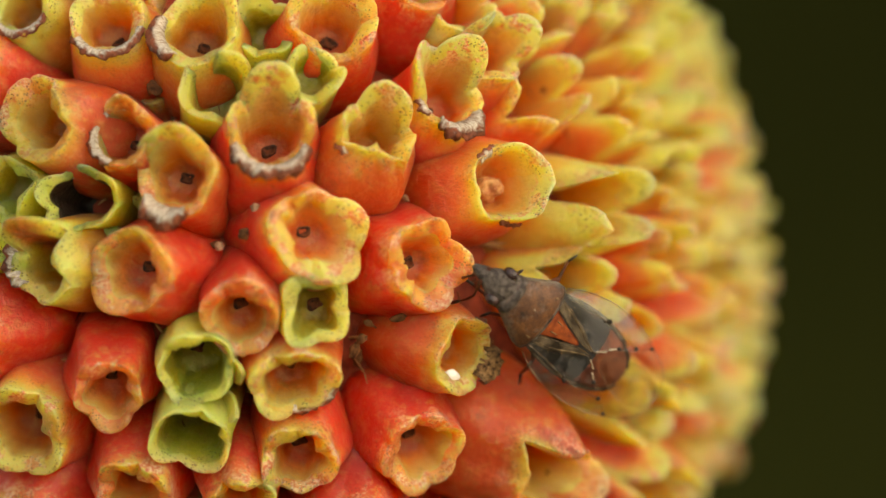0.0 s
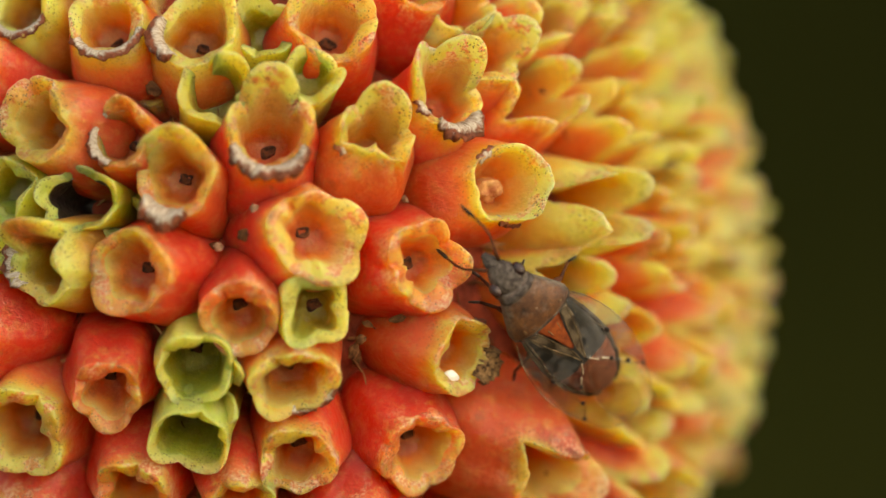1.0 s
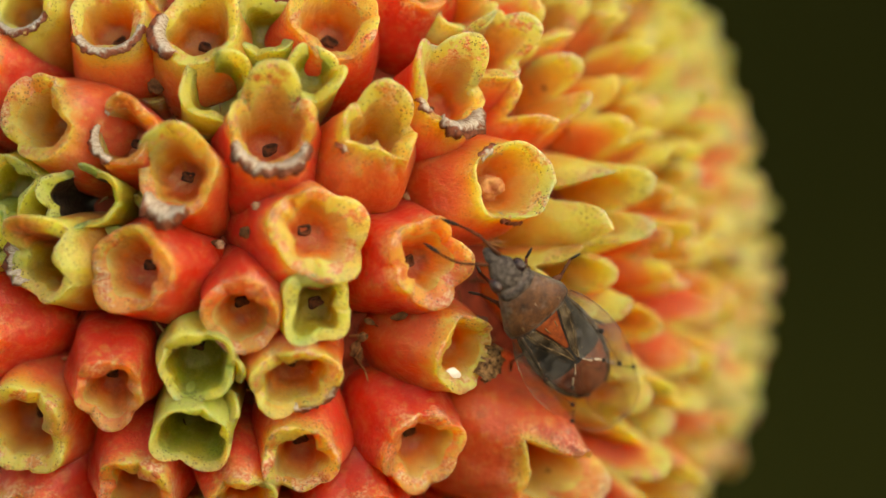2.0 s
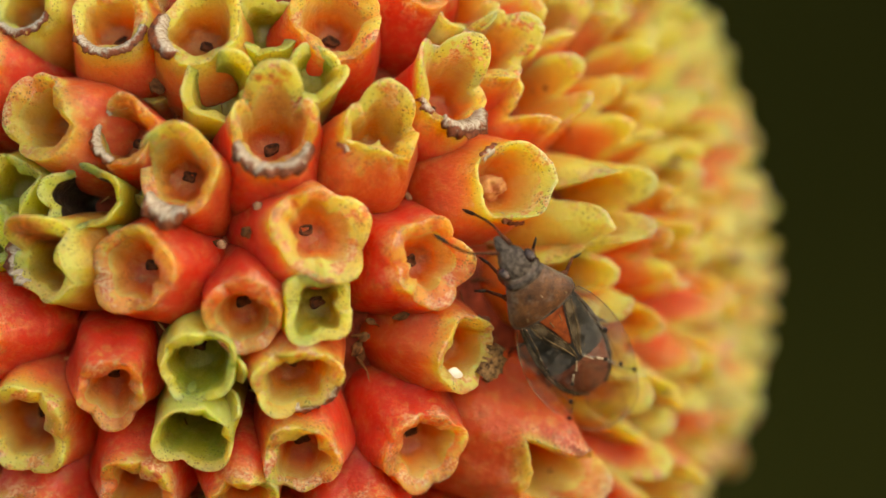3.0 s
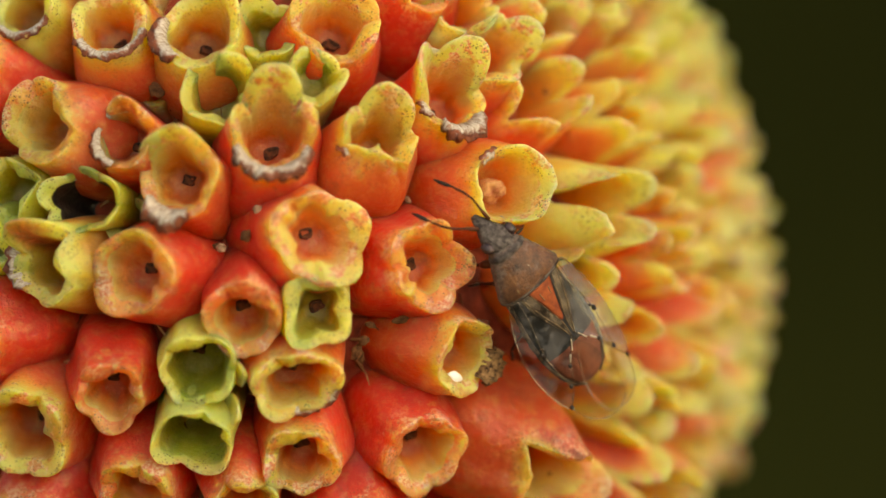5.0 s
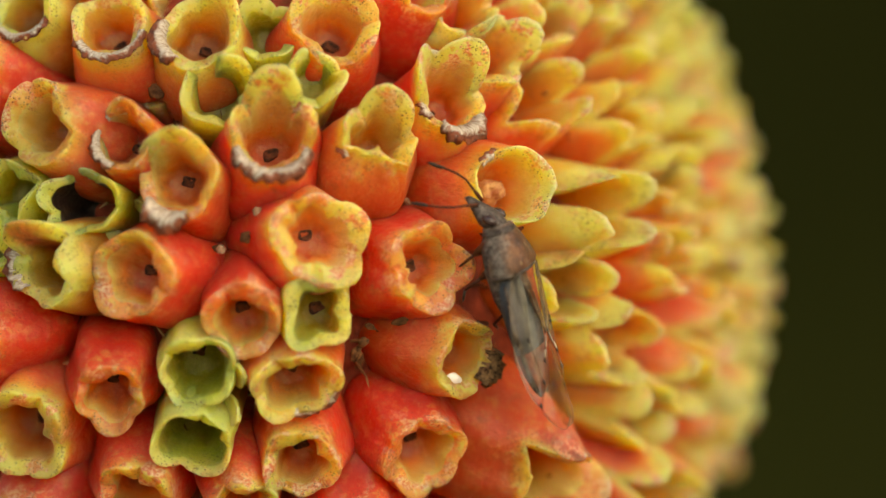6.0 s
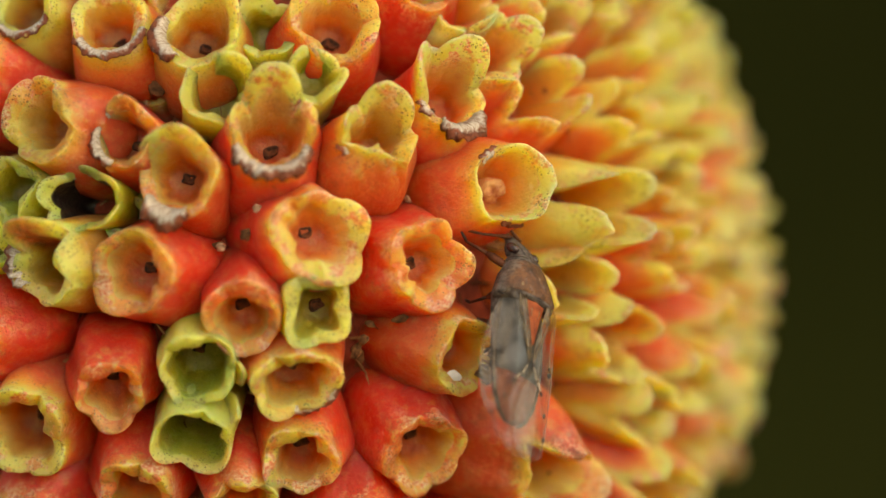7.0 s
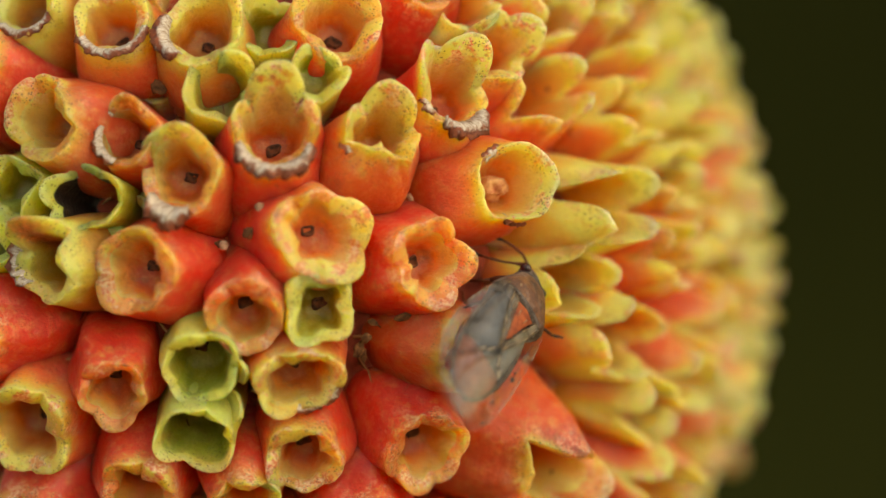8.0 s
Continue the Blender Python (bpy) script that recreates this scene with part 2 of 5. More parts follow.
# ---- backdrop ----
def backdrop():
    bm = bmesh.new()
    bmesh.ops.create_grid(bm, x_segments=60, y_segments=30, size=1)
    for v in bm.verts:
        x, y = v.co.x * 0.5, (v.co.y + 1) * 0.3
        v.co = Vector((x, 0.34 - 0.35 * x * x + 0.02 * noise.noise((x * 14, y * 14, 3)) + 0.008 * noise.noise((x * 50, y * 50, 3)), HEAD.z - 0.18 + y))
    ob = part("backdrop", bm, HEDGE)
    tagged(ob, "leafy backdrop behind the flower, deep shade put into its dark olive colour", "hedge", kind="structure")
    bm = bmesh.new()
    bmesh.ops.create_grid(bm, x_segments=40, y_segments=40, size=1)
    for v in bm.verts:
        far = max(abs(v.co.x), abs(v.co.y))
        v.co = Vector((v.co.x, v.co.y, 0)) * (0.6 + 600 * far ** 12)
        v.co.z = HEAD.z - 0.175 + 0.004 * noise.noise(v.co * 30)
    g = part("ground", bm, SOIL)
    tagged(g, "brown dry litter on the soil below the plant", "ground", kind="structure")


backdrop()

# ---- flower head ----
head = new("flower_head")
head.location = HEAD
tagged(head, "round red and yellow seed head of packed calyx cups", "flower head")


def core_and_stem():
    bm = bmesh.new()
    bmesh.ops.create_icosphere(bm, subdivisions=4, radius=10.2 * MM)
    for v in bm.verts:
        v.co *= 1 + 0.05 * noise.noise(v.co * 700)
    part("core", bm, CORE, head, "dark red core between the cups")
    pts = [(0, 2.0, -7), (0.3, 2.6, -20), (1.0, 3.5, -50), (1.8, 5, -90), (2, 7, -135), (1.5, 9, -180)]
    part("stem", tube(pts, [1.7, 1.3, 1.3, 1.4, 1.5, 1.7], 14), STEM, head, "thin green flower stalk")


def chaff():
    """Short brown bristles and flakes in the gaps between the cups."""
    rng = random.Random(5)
    verts, faces = [], []
    for _ in range(5200):
        n = Vector((rng.gauss(0, 1), rng.gauss(0, 1), rng.gauss(0, 1))).normalized()
        if n.y > 0.35:
            continue
        a = n.orthogonal().normalized()
        a.rotate(Matrix.Rotation(rng.uniform(0, 6.28), 3, n))
        d = (a + n * rng.uniform(0.0, 0.9)).normalized()
        w = n.cross(d).normalized() * rng.uniform(0.012, 0.05)
        long = rng.uniform(0.2, 0.6)
        p = n * rng.uniform(10.1, 10.7)
        bend = n * rng.uniform(-0.1, 0.15)
        i = len(verts)
        for q, k in ((0.0, 0.8), (0.5, 1.0), (1.0, 0.15)):
            c = p + d * long * q + bend * q * q
            verts += [(c - w * k) * MM, (c + n * 0.03 * k) * MM, (c + w * k) * MM]
        for r0 in (0, 3):
            for e in (0, 1, 2):
                f = (e + 1) % 3
                faces.append((i + r0 + e, i + r0 + f, i + r0 + 3 + f, i + r0 + 3 + e))
    me = bpy.data.meshes.new("chaff")
    me.from_pydata([tuple(v) for v in verts], [], faces)
    m, t, b = material("chaff_brown", 0.8, 0.15)
    geo = t.nodes.new("ShaderNodeNewGeometry")
    t.links.new(ramp(t, geo.outputs["Random Per Island"], (0.0, (0.05, 0.018, 0.010)), (0.6, (0.22, 0.085, 0.035)), (1.0, (0.50, 0.32, 0.17))), b.inputs["Base Color"])
    tagged(part("chaff", me, m, head, "brown bristles between the cups"), kind="stuff")


core_and_stem()
chaff()
CUPS = []       # unit directions and radii of the cups placed so far


def cup_mesh(name, r, seed, tongues, sides=5, spin=0, poly=0.05, wall=0.27, throat=0.66, depth=1.1, length=4.6,
             squash=1.0, red=0.5, green=0.0, dark=0.0, bulge=1.13, segs=80, flaps=(), limey=1.0, bruise=(0, 0, 0.0)):
    """A hollow calyx tube. tongues: angle, width in degrees, height and outward lean in rim radii."""
    depth *= 0.64
    rng = random.Random(seed)
    off = Vector((rng.uniform(-50, 50), rng.uniform(-50, 50), rng.uniform(-50, 50)))
    prof, rim = [], []
    for k in range(segs):
        a = math.tau * k / segs
        base = r * (1 + poly * math.cos(sides * (a - radians(spin))) + 0.05 * noise.noise(off + Vector((math.cos(a), math.sin(a), 0)) * 1.1))
        hgt = lean = 0.0
        for ang, wid, h, out in tongues:
            f = max(0.0, 1 - abs(wrap(a - radians(ang))) / radians(wid)) if wid else 0
            f = max(0.0, 1 - (1 - f) ** 2.7) ** 0.7 if f > 0 else 0.0
            if f * abs(h) > abs(hgt) * 0.999:
                hgt, lean = f * h, f * out
        jag = sum(k * noise.noise(off + Vector((math.cos(a), math.sin(a), 2)) * q) for k, q in ((0.06, 2.2), (0.045, 6), (0.025, 13)))
        rim.append((a, base, (hgt + jag) * r, lean * r))
    rings, tints = [], []

    def ring(fn):
        co, ti = [], []
        for a, base, h, lean in rim:
            rad, z, tnt = fn(a, base, h, lean)
            x, y = math.cos(a) * rad, math.sin(a) * rad * squash
            p = Vector((x, y, z))
            n = noise.noise(off + p * (1.3 / r)) * 0.035 * r
            co.append((x * (1 + n / r), y * (1 + n / r), z + n * 0.4))
            ti.append(tnt)
        rings.append(co)
        tints.append(ti)

    for d in (length, 3.3, 2.6, 2.05, 1.65, 1.3, 1.0, 0.74, 0.52, 0.34, 0.2, 0.09):
        def outer(a, base, h, lean, d=d):
            swell = 0.96 + (bulge + 0.18 - 0.96) * smooth_step(d / (1.4 * r))
            rad = base * swell * (1 - 0.42 * smooth_step((d - 1.7 * r) / max(length - 1.7 * r, 0.1)))
            v = smooth_step(1 - d / 1.25)
            up = max(0.0, 1 - (d + max(h - 0.25 * r, 0.0) * (1.25 - v)) / 1.25)
            return rad + lean * v ** 3, -d + (h - 0.03) * v, (up, 0.0, smooth_step(1 - d / 0.6) * (0.4 + 0.6 * smooth_step(h / (0.45 * r))))
        ring(outer)
    def tip(h):
        return limey * (0.5 + 0.5 * smooth_step(h / (0.45 * r)))

    def fold(a):
        return 1 + 0.16 * noise.noise(off + Vector((math.cos(a) * 1.5, math.sin(a) * 1.5, 7))) + 0.05 * noise.noise(off + Vector((math.cos(a) * 4, math.sin(a) * 4, 9)))
    ring(lambda a, base, h, lean: (base * 0.962 + lean, h - 0.012 * r, (0.97, 0.0, tip(h))))
    ring(lambda a, base, h, lean: (base * 0.948 + lean, h + 0.012 * r, (1.0, 0.0, tip(h), 1.0)))
    def lip(a):
        return wall * r * max(0.35, 1 + 0.55 * noise.noise(off + Vector((math.cos(a) * 1.2, math.sin(a) * 1.2, 17))) + 0.06 * noise.noise(off + Vector((math.cos(a) * 4, math.sin(a) * 4, 19)))) + r * sum(
            0.8 * ext * (0.5 + 0.5 * math.cos(math.pi * min(1.0, abs(wrap(a - radians(ang))) / radians(wid * 1.15)))) for ang, wid, ext in flaps)
    ring(lambda a, base, h, lean: (base * 0.935 + lean - lip(a) * 0.1, h + 0.010 * r, (1.0, 0.0, tip(h), 0.8)))
    for q in (0.4, 0.75, 0.97):
        ring(lambda a, base, h, lean, q=q: (base * 0.935 + lean * (1 - 0.2 * q) - lip(a) * q, h * (1 - 0.25 * q) - 0.15 * r * q * q, (1.0, 0.01, max(tip(h), 0.75) * (1 - 0.3 * q * q))))
    floor_r = r * throat * 0.62
    for s in (0.10, 0.22, 0.36, 0.50, 0.64, 0.78, 0.90):
        def inner(a, base, h, lean, s=s):
            top = base * 0.935 + lean * 0.8 * (1 - s) ** 2 - lip(a) * 1.02
            k = s ** 1.5
            rad = max(top, floor_r * 0.55) * (1 - k) + floor_r * k * fold(a)
            drop = s ** (1.2 - 0.3 * throat)
            return rad, (h * 0.75 - 0.15 * r) * (1 - s) ** 1.3 - depth * drop, (1.0, 0.12 + 0.86 * s, tip(h) * max(0.0, 0.6 - 2 * s))
        ring(inner)
    for q, dz in ((0.86, 0.04), (0.5, 0.09), (0.22, 0.11), (0.04, 0.12)):
        ring(lambda a, base, h, lean, q=q, dz=dz: (floor_r * q * (1 + (fold(a) - 1) * q), -depth - dz, (1.0, 1.0, 0.0)))
    bm = rings_mesh(rings, True, True)
    bmesh.ops.recalc_face_normals(bm, faces=bm.faces)
    me = bpy.data.meshes.new(name)
    bm.to_mesh(me)
    bm.free()
    col = me.color_attributes.new("tint", "FLOAT_COLOR", "POINT")
    flat = [c for ti in tints for tnt in ti for c in (*tnt[:3], 1.0 if len(tnt) > 3 else 0.0)]
    col.data.foreach_set("color", flat)
    kin = me.color_attributes.new("kind", "FLOAT_COLOR", "POINT")
    spot = [1 + bruise[2] * smooth_step(1.4 - 1.4 * abs(wrap(a - radians(bruise[0]))) / radians(bruise[1])) if bruise[1] else 1.0 for a, *_ in rim]
    kin.data.foreach_set("color", [c for _ in rings for q in spot for c in (red, green, dark, q)])
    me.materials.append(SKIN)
    return me


def scar_mesh(size, seed):
    """The square scar of the fallen style: a sunken little frame with a dark middle."""
    rng = random.Random(seed)
    ph = rng.uniform(0, 6)
    rings = []
    for rad, z in ((1.25, -0.1), (1.05, 0.0), (0.9, 0.03), (0.7, 0.0), (0.5, -0.035), (0.05, -0.04)):
        co = []
        for k in range(20):
            a = math.tau * k / 20
            sq = 1 / max(abs(math.cos(a)), abs(math.sin(a))) ** 1.0
            n = 1 + 0.32 * noise.noise((math.cos(a) * 1.4 + ph, math.sin(a) * 1.4, ph))
            co.append((math.cos(a) * rad * size * sq * n, math.sin(a) * rad * size * 0.75 * sq * n, z))
        rings.append(co)
    return rings_mesh(rings)


def paper_mesh(r, ang, wid, h, seed, squash):
    """A crumpled strip of dead calyx edge along the rim."""
    off = Vector((seed * 3.7, seed * 1.3, 0))
    n = max(10, int(wid / 3))
    front, back = [], []
    for k in range(n + 1):
        a = radians(ang - wid / 2 + wid * k / n)
        taper = max(0.0, math.sin(math.pi * k / n)) ** 0.5 * max(0.25, 1 + 0.6 * noise.noise(off + Vector((a * 5, 3, 0))) + 0.15 * noise.noise(off + Vector((a * 15, 3, 0))))
        for j in range(5):
            s = j / 4
            q = off + Vector((a * 4, s * 2.5, 0))
            rad = r * (0.74 + (0.20 + 0.60 * h * taper) * s) + (0.07 * noise.noise(q * 1.3) + 0.03 * noise.noise(q * 3)) * r * (0.3 + s)
            z = -0.12 * r + (0.10 + (0.05 + 0.18 * min(h * 2, 1.0)) * math.sin(s * 2.6) + h * 0.35 * s * (1 - s)) * r + (0.05 + 0.10 * min(h * 2, 1.0)) * r * noise.noise(q * 2.4 + Vector((0, 0, 5))) * (0.4 + s)
            p = Vector((math.cos(a) * rad, math.sin(a) * rad * squash, z))
            front.append(p)
            back.append(p + Vector((math.cos(a) * 0.6, math.sin(a) * 0.6, -0.8)) * 0.02)
    marks = [((k % 5) / 4, (k // 5) / n * wid / 60, 0.0, 1.0) for k in range(len(front))]
    bm = bmesh.new()
    vf = [bm.verts.new(p * MM) for p in front]
    vb = [bm.verts.new(p * MM) for p in back]
    for k in range(n):
        for j in range(4):
            i = k * 5 + j
            bm.faces.new((vf[i], vf[i + 1], vf[i + 6], vf[i + 5]))
            bm.faces.new((vb[i], vb[i + 5], vb[i + 6], vb[i + 1]))
    edge = [k * 5 for k in range(n + 1)] + [n * 5 + j for j in range(1, 5)] + [k * 5 + 4 for k in range(n - 1, -1, -1)] + [3, 2, 1]
    for a, b in zip(edge, edge[1:] + edge[:1]):
        bm.faces.new((vf[a], vb[a], vb[b], vf[b]))
    bmesh.ops.recalc_face_normals(bm, faces=bm.faces)
    me = bpy.data.meshes.new("withered_edge")
    bm.to_mesh(me)
    bm.free()
    col = me.color_attributes.new("tint", "FLOAT_COLOR", "POINT")
    col.data.foreach_set("color", [c for m in marks + marks for c in m])
    return me


def cup_pose(n, up=0.0, tilt=(0, 0)):
    """The pose of a cup whose rim centre lies along n; its x axis points to the viewer's right."""
    n = Vector(n).normalized()
    right = Vector((1, 0, 0))
    axis = Vector((n.x, n.y / 1.22 if n.y < 0 else n.y, n.z)).normalized()
    axis.rotate(Matrix.Rotation(radians(tilt[0]), 3, (0, 0, 1)))
    axis.rotate(Matrix.Rotation(radians(-tilt[1]), 3, (1, 0, 0)))
    x = right - axis * right.dot(axis)
    if x.length < 0.2:
        x = Vector((0, 0.9, 0.1)) - axis * Vector((0, 0.9, 0.1)).dot(axis)
    x.normalize()
    y = axis.cross(x)
    m = Matrix((x, y, axis)).transposed().to_4x4()
    return Matrix.Translation(n * (BALL + up) * MM) @ m


COUNT = [0]


def floret(x, z, r, up=0.0, tilt=(0, 0), rise=0.1, tongues=(), wither=(), spin=0, sides=5, scar=True, stub=False, **shape):
    """One calyx cup with its rim centre at x, z mm from the head's centre, on the viewer's side."""
    COUNT[0] += 1
    seed = COUNT[0]
    rng = random.Random(seed)
    if x > 7.5:
        up -= 0.05 * z                # the head sags a little at its side
    n = Vector((x, -math.sqrt(max((BALL + up) ** 2 - x * x - z * z, 0.01)), z)).normalized()
    if not tongues:
        tongues = tuple((spin + k * 360 / sides + rng.uniform(-8, 8), 0.52 * 360 / sides, rise * rng.uniform(0.6, 2.2) + 0.06, rng.choice((0.06, 0.0, -0.06, -0.15))) for k in range(sides))
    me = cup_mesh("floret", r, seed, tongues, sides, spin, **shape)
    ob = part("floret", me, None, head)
    ob.matrix_basis = cup_pose(n, up, tilt)
    g, d = shape.get("green", 0), shape.get("dark", 0)
    look_word = "green cup with a black inside" if d else "unripe green cup" if g > 0.7 else "red cup with a yellow rim" if shape.get("red", 0.5) > 0.6 else "orange and yellow cup"
    tagged(ob, look_word)
    depth = shape.get("depth", 1.1)
    if scar and not d:
        s = part("scar", scar_mesh(0.12 * rng.uniform(0.85, 1.25), seed), SCAR, ob, "small brown square scar")
        s.matrix_basis = pose(rng.uniform(-0.08, 0.08) * MM, rng.uniform(0, 0.12) * MM, (-depth * 0.64 - 0.06) * MM, 0, 0, rng.uniform(-30, 30))
    if stub:
        lump = bmesh.new()
        bmesh.ops.create_icosphere(lump, subdivisions=4, radius=1)
        for v in lump.verts:
            q = 1 + 0.5 * noise.noise(v.co * 1.5 + Vector((3, 1, 0))) + 0.25 * noise.noise(v.co * 4)
            v.co = Vector((0.12 + v.co.x * 0.30 * q, v.co.y * 0.26 * q, -0.55 + v.co.z * 0.34 * q)) * MM
        part("style_stub", lump, STUB, ob, "shrivelled pinkish stub")
    for ang, wid, h, *skin in wither:
        part("withered_edge", paper_mesh(r, ang, wid, h, seed + ang, shape.get("squash", 1.0)), skin[0] if skin else PAPER, ob, "dry brown shrivelled lobe" if skin else "dry brown and white shrivelled edge")
    CUPS.append((n, r))
    return ob


def sepal(x, z, size, angle, up=0.0, width=0.55, bend=0.5, red=0.1, green=0.9, pitch=35):
    """A chubby green calyx flap: a thick spoon that rises from the head and points along angle as the viewer sees it."""
    COUNT[0] += 1
    rng = random.Random(COUNT[0])
    off = Vector((rng.uniform(-9, 9), rng.uniform(-9, 9), 0))
    rings, tints = [], []
    for k in range(13):
        u = k / 12
        w = size * width * (0.8 + 0.2 * math.sin(u * 3)) * max(0.0, 1 - u ** 4) ** 0.5 + 0.01
        th = size * 0.20 * (1 - 0.6 * u) + 0.01
        co, ti = [], []
        for j in range(16):
            a = math.tau * j / 16
            xx = math.cos(a) * w
            cup = 0.35 * w * (math.cos(a) ** 2)
            n = 1 + 0.08 * noise.noise(off + Vector((math.cos(a), u * 3, math.sin(a))) * 1.4)
            co.append((size * u * 1.35 * n - 0.2 * size, xx * n, math.sin(a) * th + cup + bend * size * u * u * 0.5))
            ti.append((0.5 + 0.5 * u, 0.0, smooth_step((u - 0.55) / 0.4) * 0.8 + 0.2 * abs(math.cos(a)), 1.0 if k > 10 else 0.0))
        rings.append(co)
        tints.append(ti)
    me = bpy.data.meshes.new("sepal")
    bm = rings_mesh(rings)
    bmesh.ops.recalc_face_normals(bm, faces=bm.faces)
    bm.to_mesh(me)
    bm.free()
    col = me.color_attributes.new("tint", "FLOAT_COLOR", "POINT")
    col.data.foreach_set("color", [c for ti in tints for tnt in ti for c in tnt])
    kin = me.color_attributes.new("kind", "FLOAT_COLOR", "POINT")
    kin.data.foreach_set("color", [red, green, 0.0, 1.0] * len(me.vertices))
    me.materials.append(SKIN)
    n = Vector((x, -math.sqrt(max((BALL + up) ** 2 - x * x - z * z, 0.01)), z))
    ob = part("sepal", me, None, head, "green fleshy calyx flap")
    ob.matrix_basis = cup_pose(n, up) @ Matrix.Rotation(radians(angle), 4, "Z") @ Matrix.Rotation(radians(-pitch), 4, "Y")
    return ob


# florets begin
floret(1.74, 0.29, 1.08, flaps=((190, 70, 0.2), (20, 50, 0.15), (-80, 40, 0.15)), tilt=(10, 2), sides=5, spin=20, throat=0.5, depth=0.75, red=0.78, rise=0.10, bulge=0.98)
floret(-2.01, -0.50, 0.99, flaps=((10, 60, 0.22), (-120, 50, 0.15)), tilt=(-14, 0), sides=5, spin=10, throat=0.62, depth=0.9, red=1.1, rise=0.08, bulge=1.05)
floret(0.27, -1.42, 0.87, flaps=((92, 60, 0.32),), bulge=0.88, tilt=(0, -10), sides=5, spin=90, throat=0.6, depth=1.0, red=1.0, rise=0.14, squash=1.12)
floret(1.82, -1.26, 0.80, flaps=((150, 40, 0.2), (20, 40, 0.15)), bulge=0.85, tilt=(0, 0), sides=4, spin=45, poly=0.10, throat=0.72, depth=1.0, green=0.85, red=0.1, rise=0.12)
floret(4.00, -0.31, 0.97, flaps=((178, 60, 0.25), (-70, 40, 0.15)), tilt=(4, 2), sides=5, spin=0, poly=0.08, throat=0.55, depth=0.9, red=1.15, rise=0.12)
floret(4.79, -2.17, 0.83, flaps=((165, 40, 0.2),), tilt=(14, 0), sides=5, spin=30, throat=0.72, depth=1.1, red=0.6, green=0.2, rise=0.3, wither=((-28, 60, 0.85, DRY), (42, 36, 0.2)), tongues=((140, 60, 0.3, 0.05), (60, 40, 0.35, 0.0), (-15, 45, 0.12, 0.0), (-100, 45, 0.35, 0.05)))
floret(3.98, -4.21, 0.95, flaps=((160, 60, 0.2), (60, 30, 0.1)), tilt=(0, -2), sides=6, spin=10, throat=0.68, depth=1.1, red=1.0, rise=0.08, bruise=(190, 30, 0.5))
floret(1.43, -4.38, 0.85, flaps=((120, 55, 0.28), (30, 35, 0.2)), tilt=(-8, 0), sides=5, spin=60, throat=0.66, depth=1.1, red=0.9, green=0.0, rise=0.15)
floret(1.35, -2.71, 0.99, flaps=((110, 60, 0.2),), tilt=(0, -8), sides=5, spin=18, throat=0.75, depth=1.2, red=0.72, green=0.15, rise=0.15, squash=0.8, wither=((-60, 90, 0.12),), bulge=0.98)
floret(-0.75, -2.45, 0.87, flaps=((110, 50, 0.30),), bulge=0.82, tilt=(0, -4), sides=5, spin=40, throat=0.82, depth=1.5, green=1.0, red=0.0, rise=0.16, wall=0.18)
floret(-0.78, -3.84, 0.92, flaps=((75, 55, 0.30), (0, 30, 0.15)), bulge=0.82, tilt=(0, -6), sides=4, spin=30, poly=0.08, throat=0.85, depth=1.6, green=1.0, red=0.0, rise=0.2, wall=0.12, squash=0.85)
floret(-2.52, -2.95, 0.82, flaps=((125, 50, 0.35), (10, 35, 0.15)), tilt=(12, -8), sides=5, spin=54, poly=0.08, throat=0.66, depth=1.0, red=1.1, rise=0.12, bruise=(-60, 40, 0.4), bulge=1.05)
floret(-4.37, -3.74, 1.02, flaps=((15, 45, 0.40), (100, 40, 0.15)), tilt=(6, 4), sides=5, spin=30, throat=0.72, depth=1.4, red=0.75, green=0.1, rise=0.18, bruise=(15, 30, 0.45))
floret(-2.05, -5.09, 0.90, flaps=((75, 50, 0.3), (170, 40, 0.2)), tilt=(6, -4), sides=5, spin=50, throat=0.62, depth=1.2, red=0.87, rise=0.2)
floret(0.19, -5.23, 0.76, flaps=((85, 60, 0.3),), tilt=(0, -6), sides=5, spin=20, throat=0.6, depth=1.2, red=0.8, rise=0.25)
floret(-3.79, -0.29, 0.87, flaps=((-20, 50, 0.2),), tilt=(-10, 0), sides=5, spin=60, throat=0.8, depth=1.4, red=0.25, green=0.6, tongues=((110, 50, 0.9, 0.25), (10, 44, 0.55, -0.3), (-70, 40, 0.2, 0.0), (190, 40, 0.2, 0.0)), wither=((180, 80, 0.5),), bruise=(115, 40, 0.8), bulge=1.0)
floret(-1.09, 1.51, 0.89, bulge=0.95, tilt=(-6, 4), sides=5, spin=80, throat=0.7, depth=0.9, red=1.0, green=0.15, tongues=((95, 60, 0.7, 0.15), (0, 40, 0.3, 0.0), (-110, 30, -0.3, 0.0)), wither=((-112, 75, 0.6),))
floret(-2.23, 2.36, 0.75, bulge=0.95, tilt=(-4, 4), sides=5, spin=10, throat=0.8, depth=1.1, red=0.95, tongues=((70, 55, 0.7, 0.0), (-40, 40, 0.3, 0.0), (-150, 30, -0.25, 0.0)), wither=((200, 90, 0.15), (95, 70, 0.1)), bruise=(75, 50, 0.7))
floret(-3.83, 2.70, 0.94, flaps=((20, 40, 0.25), (-60, 60, 0.1)), tilt=(-18, 0), sides=4, spin=20, throat=0.74, depth=1.3, red=0.75, green=0.22, tongues=((150, 50, 0.45, 0.15), (20, 44, 0.45, -0.25), (80, 40, 0.35, 0.0), (-100, 50, 0.2, 0.1)), bruise=(15, 30, 0.35))
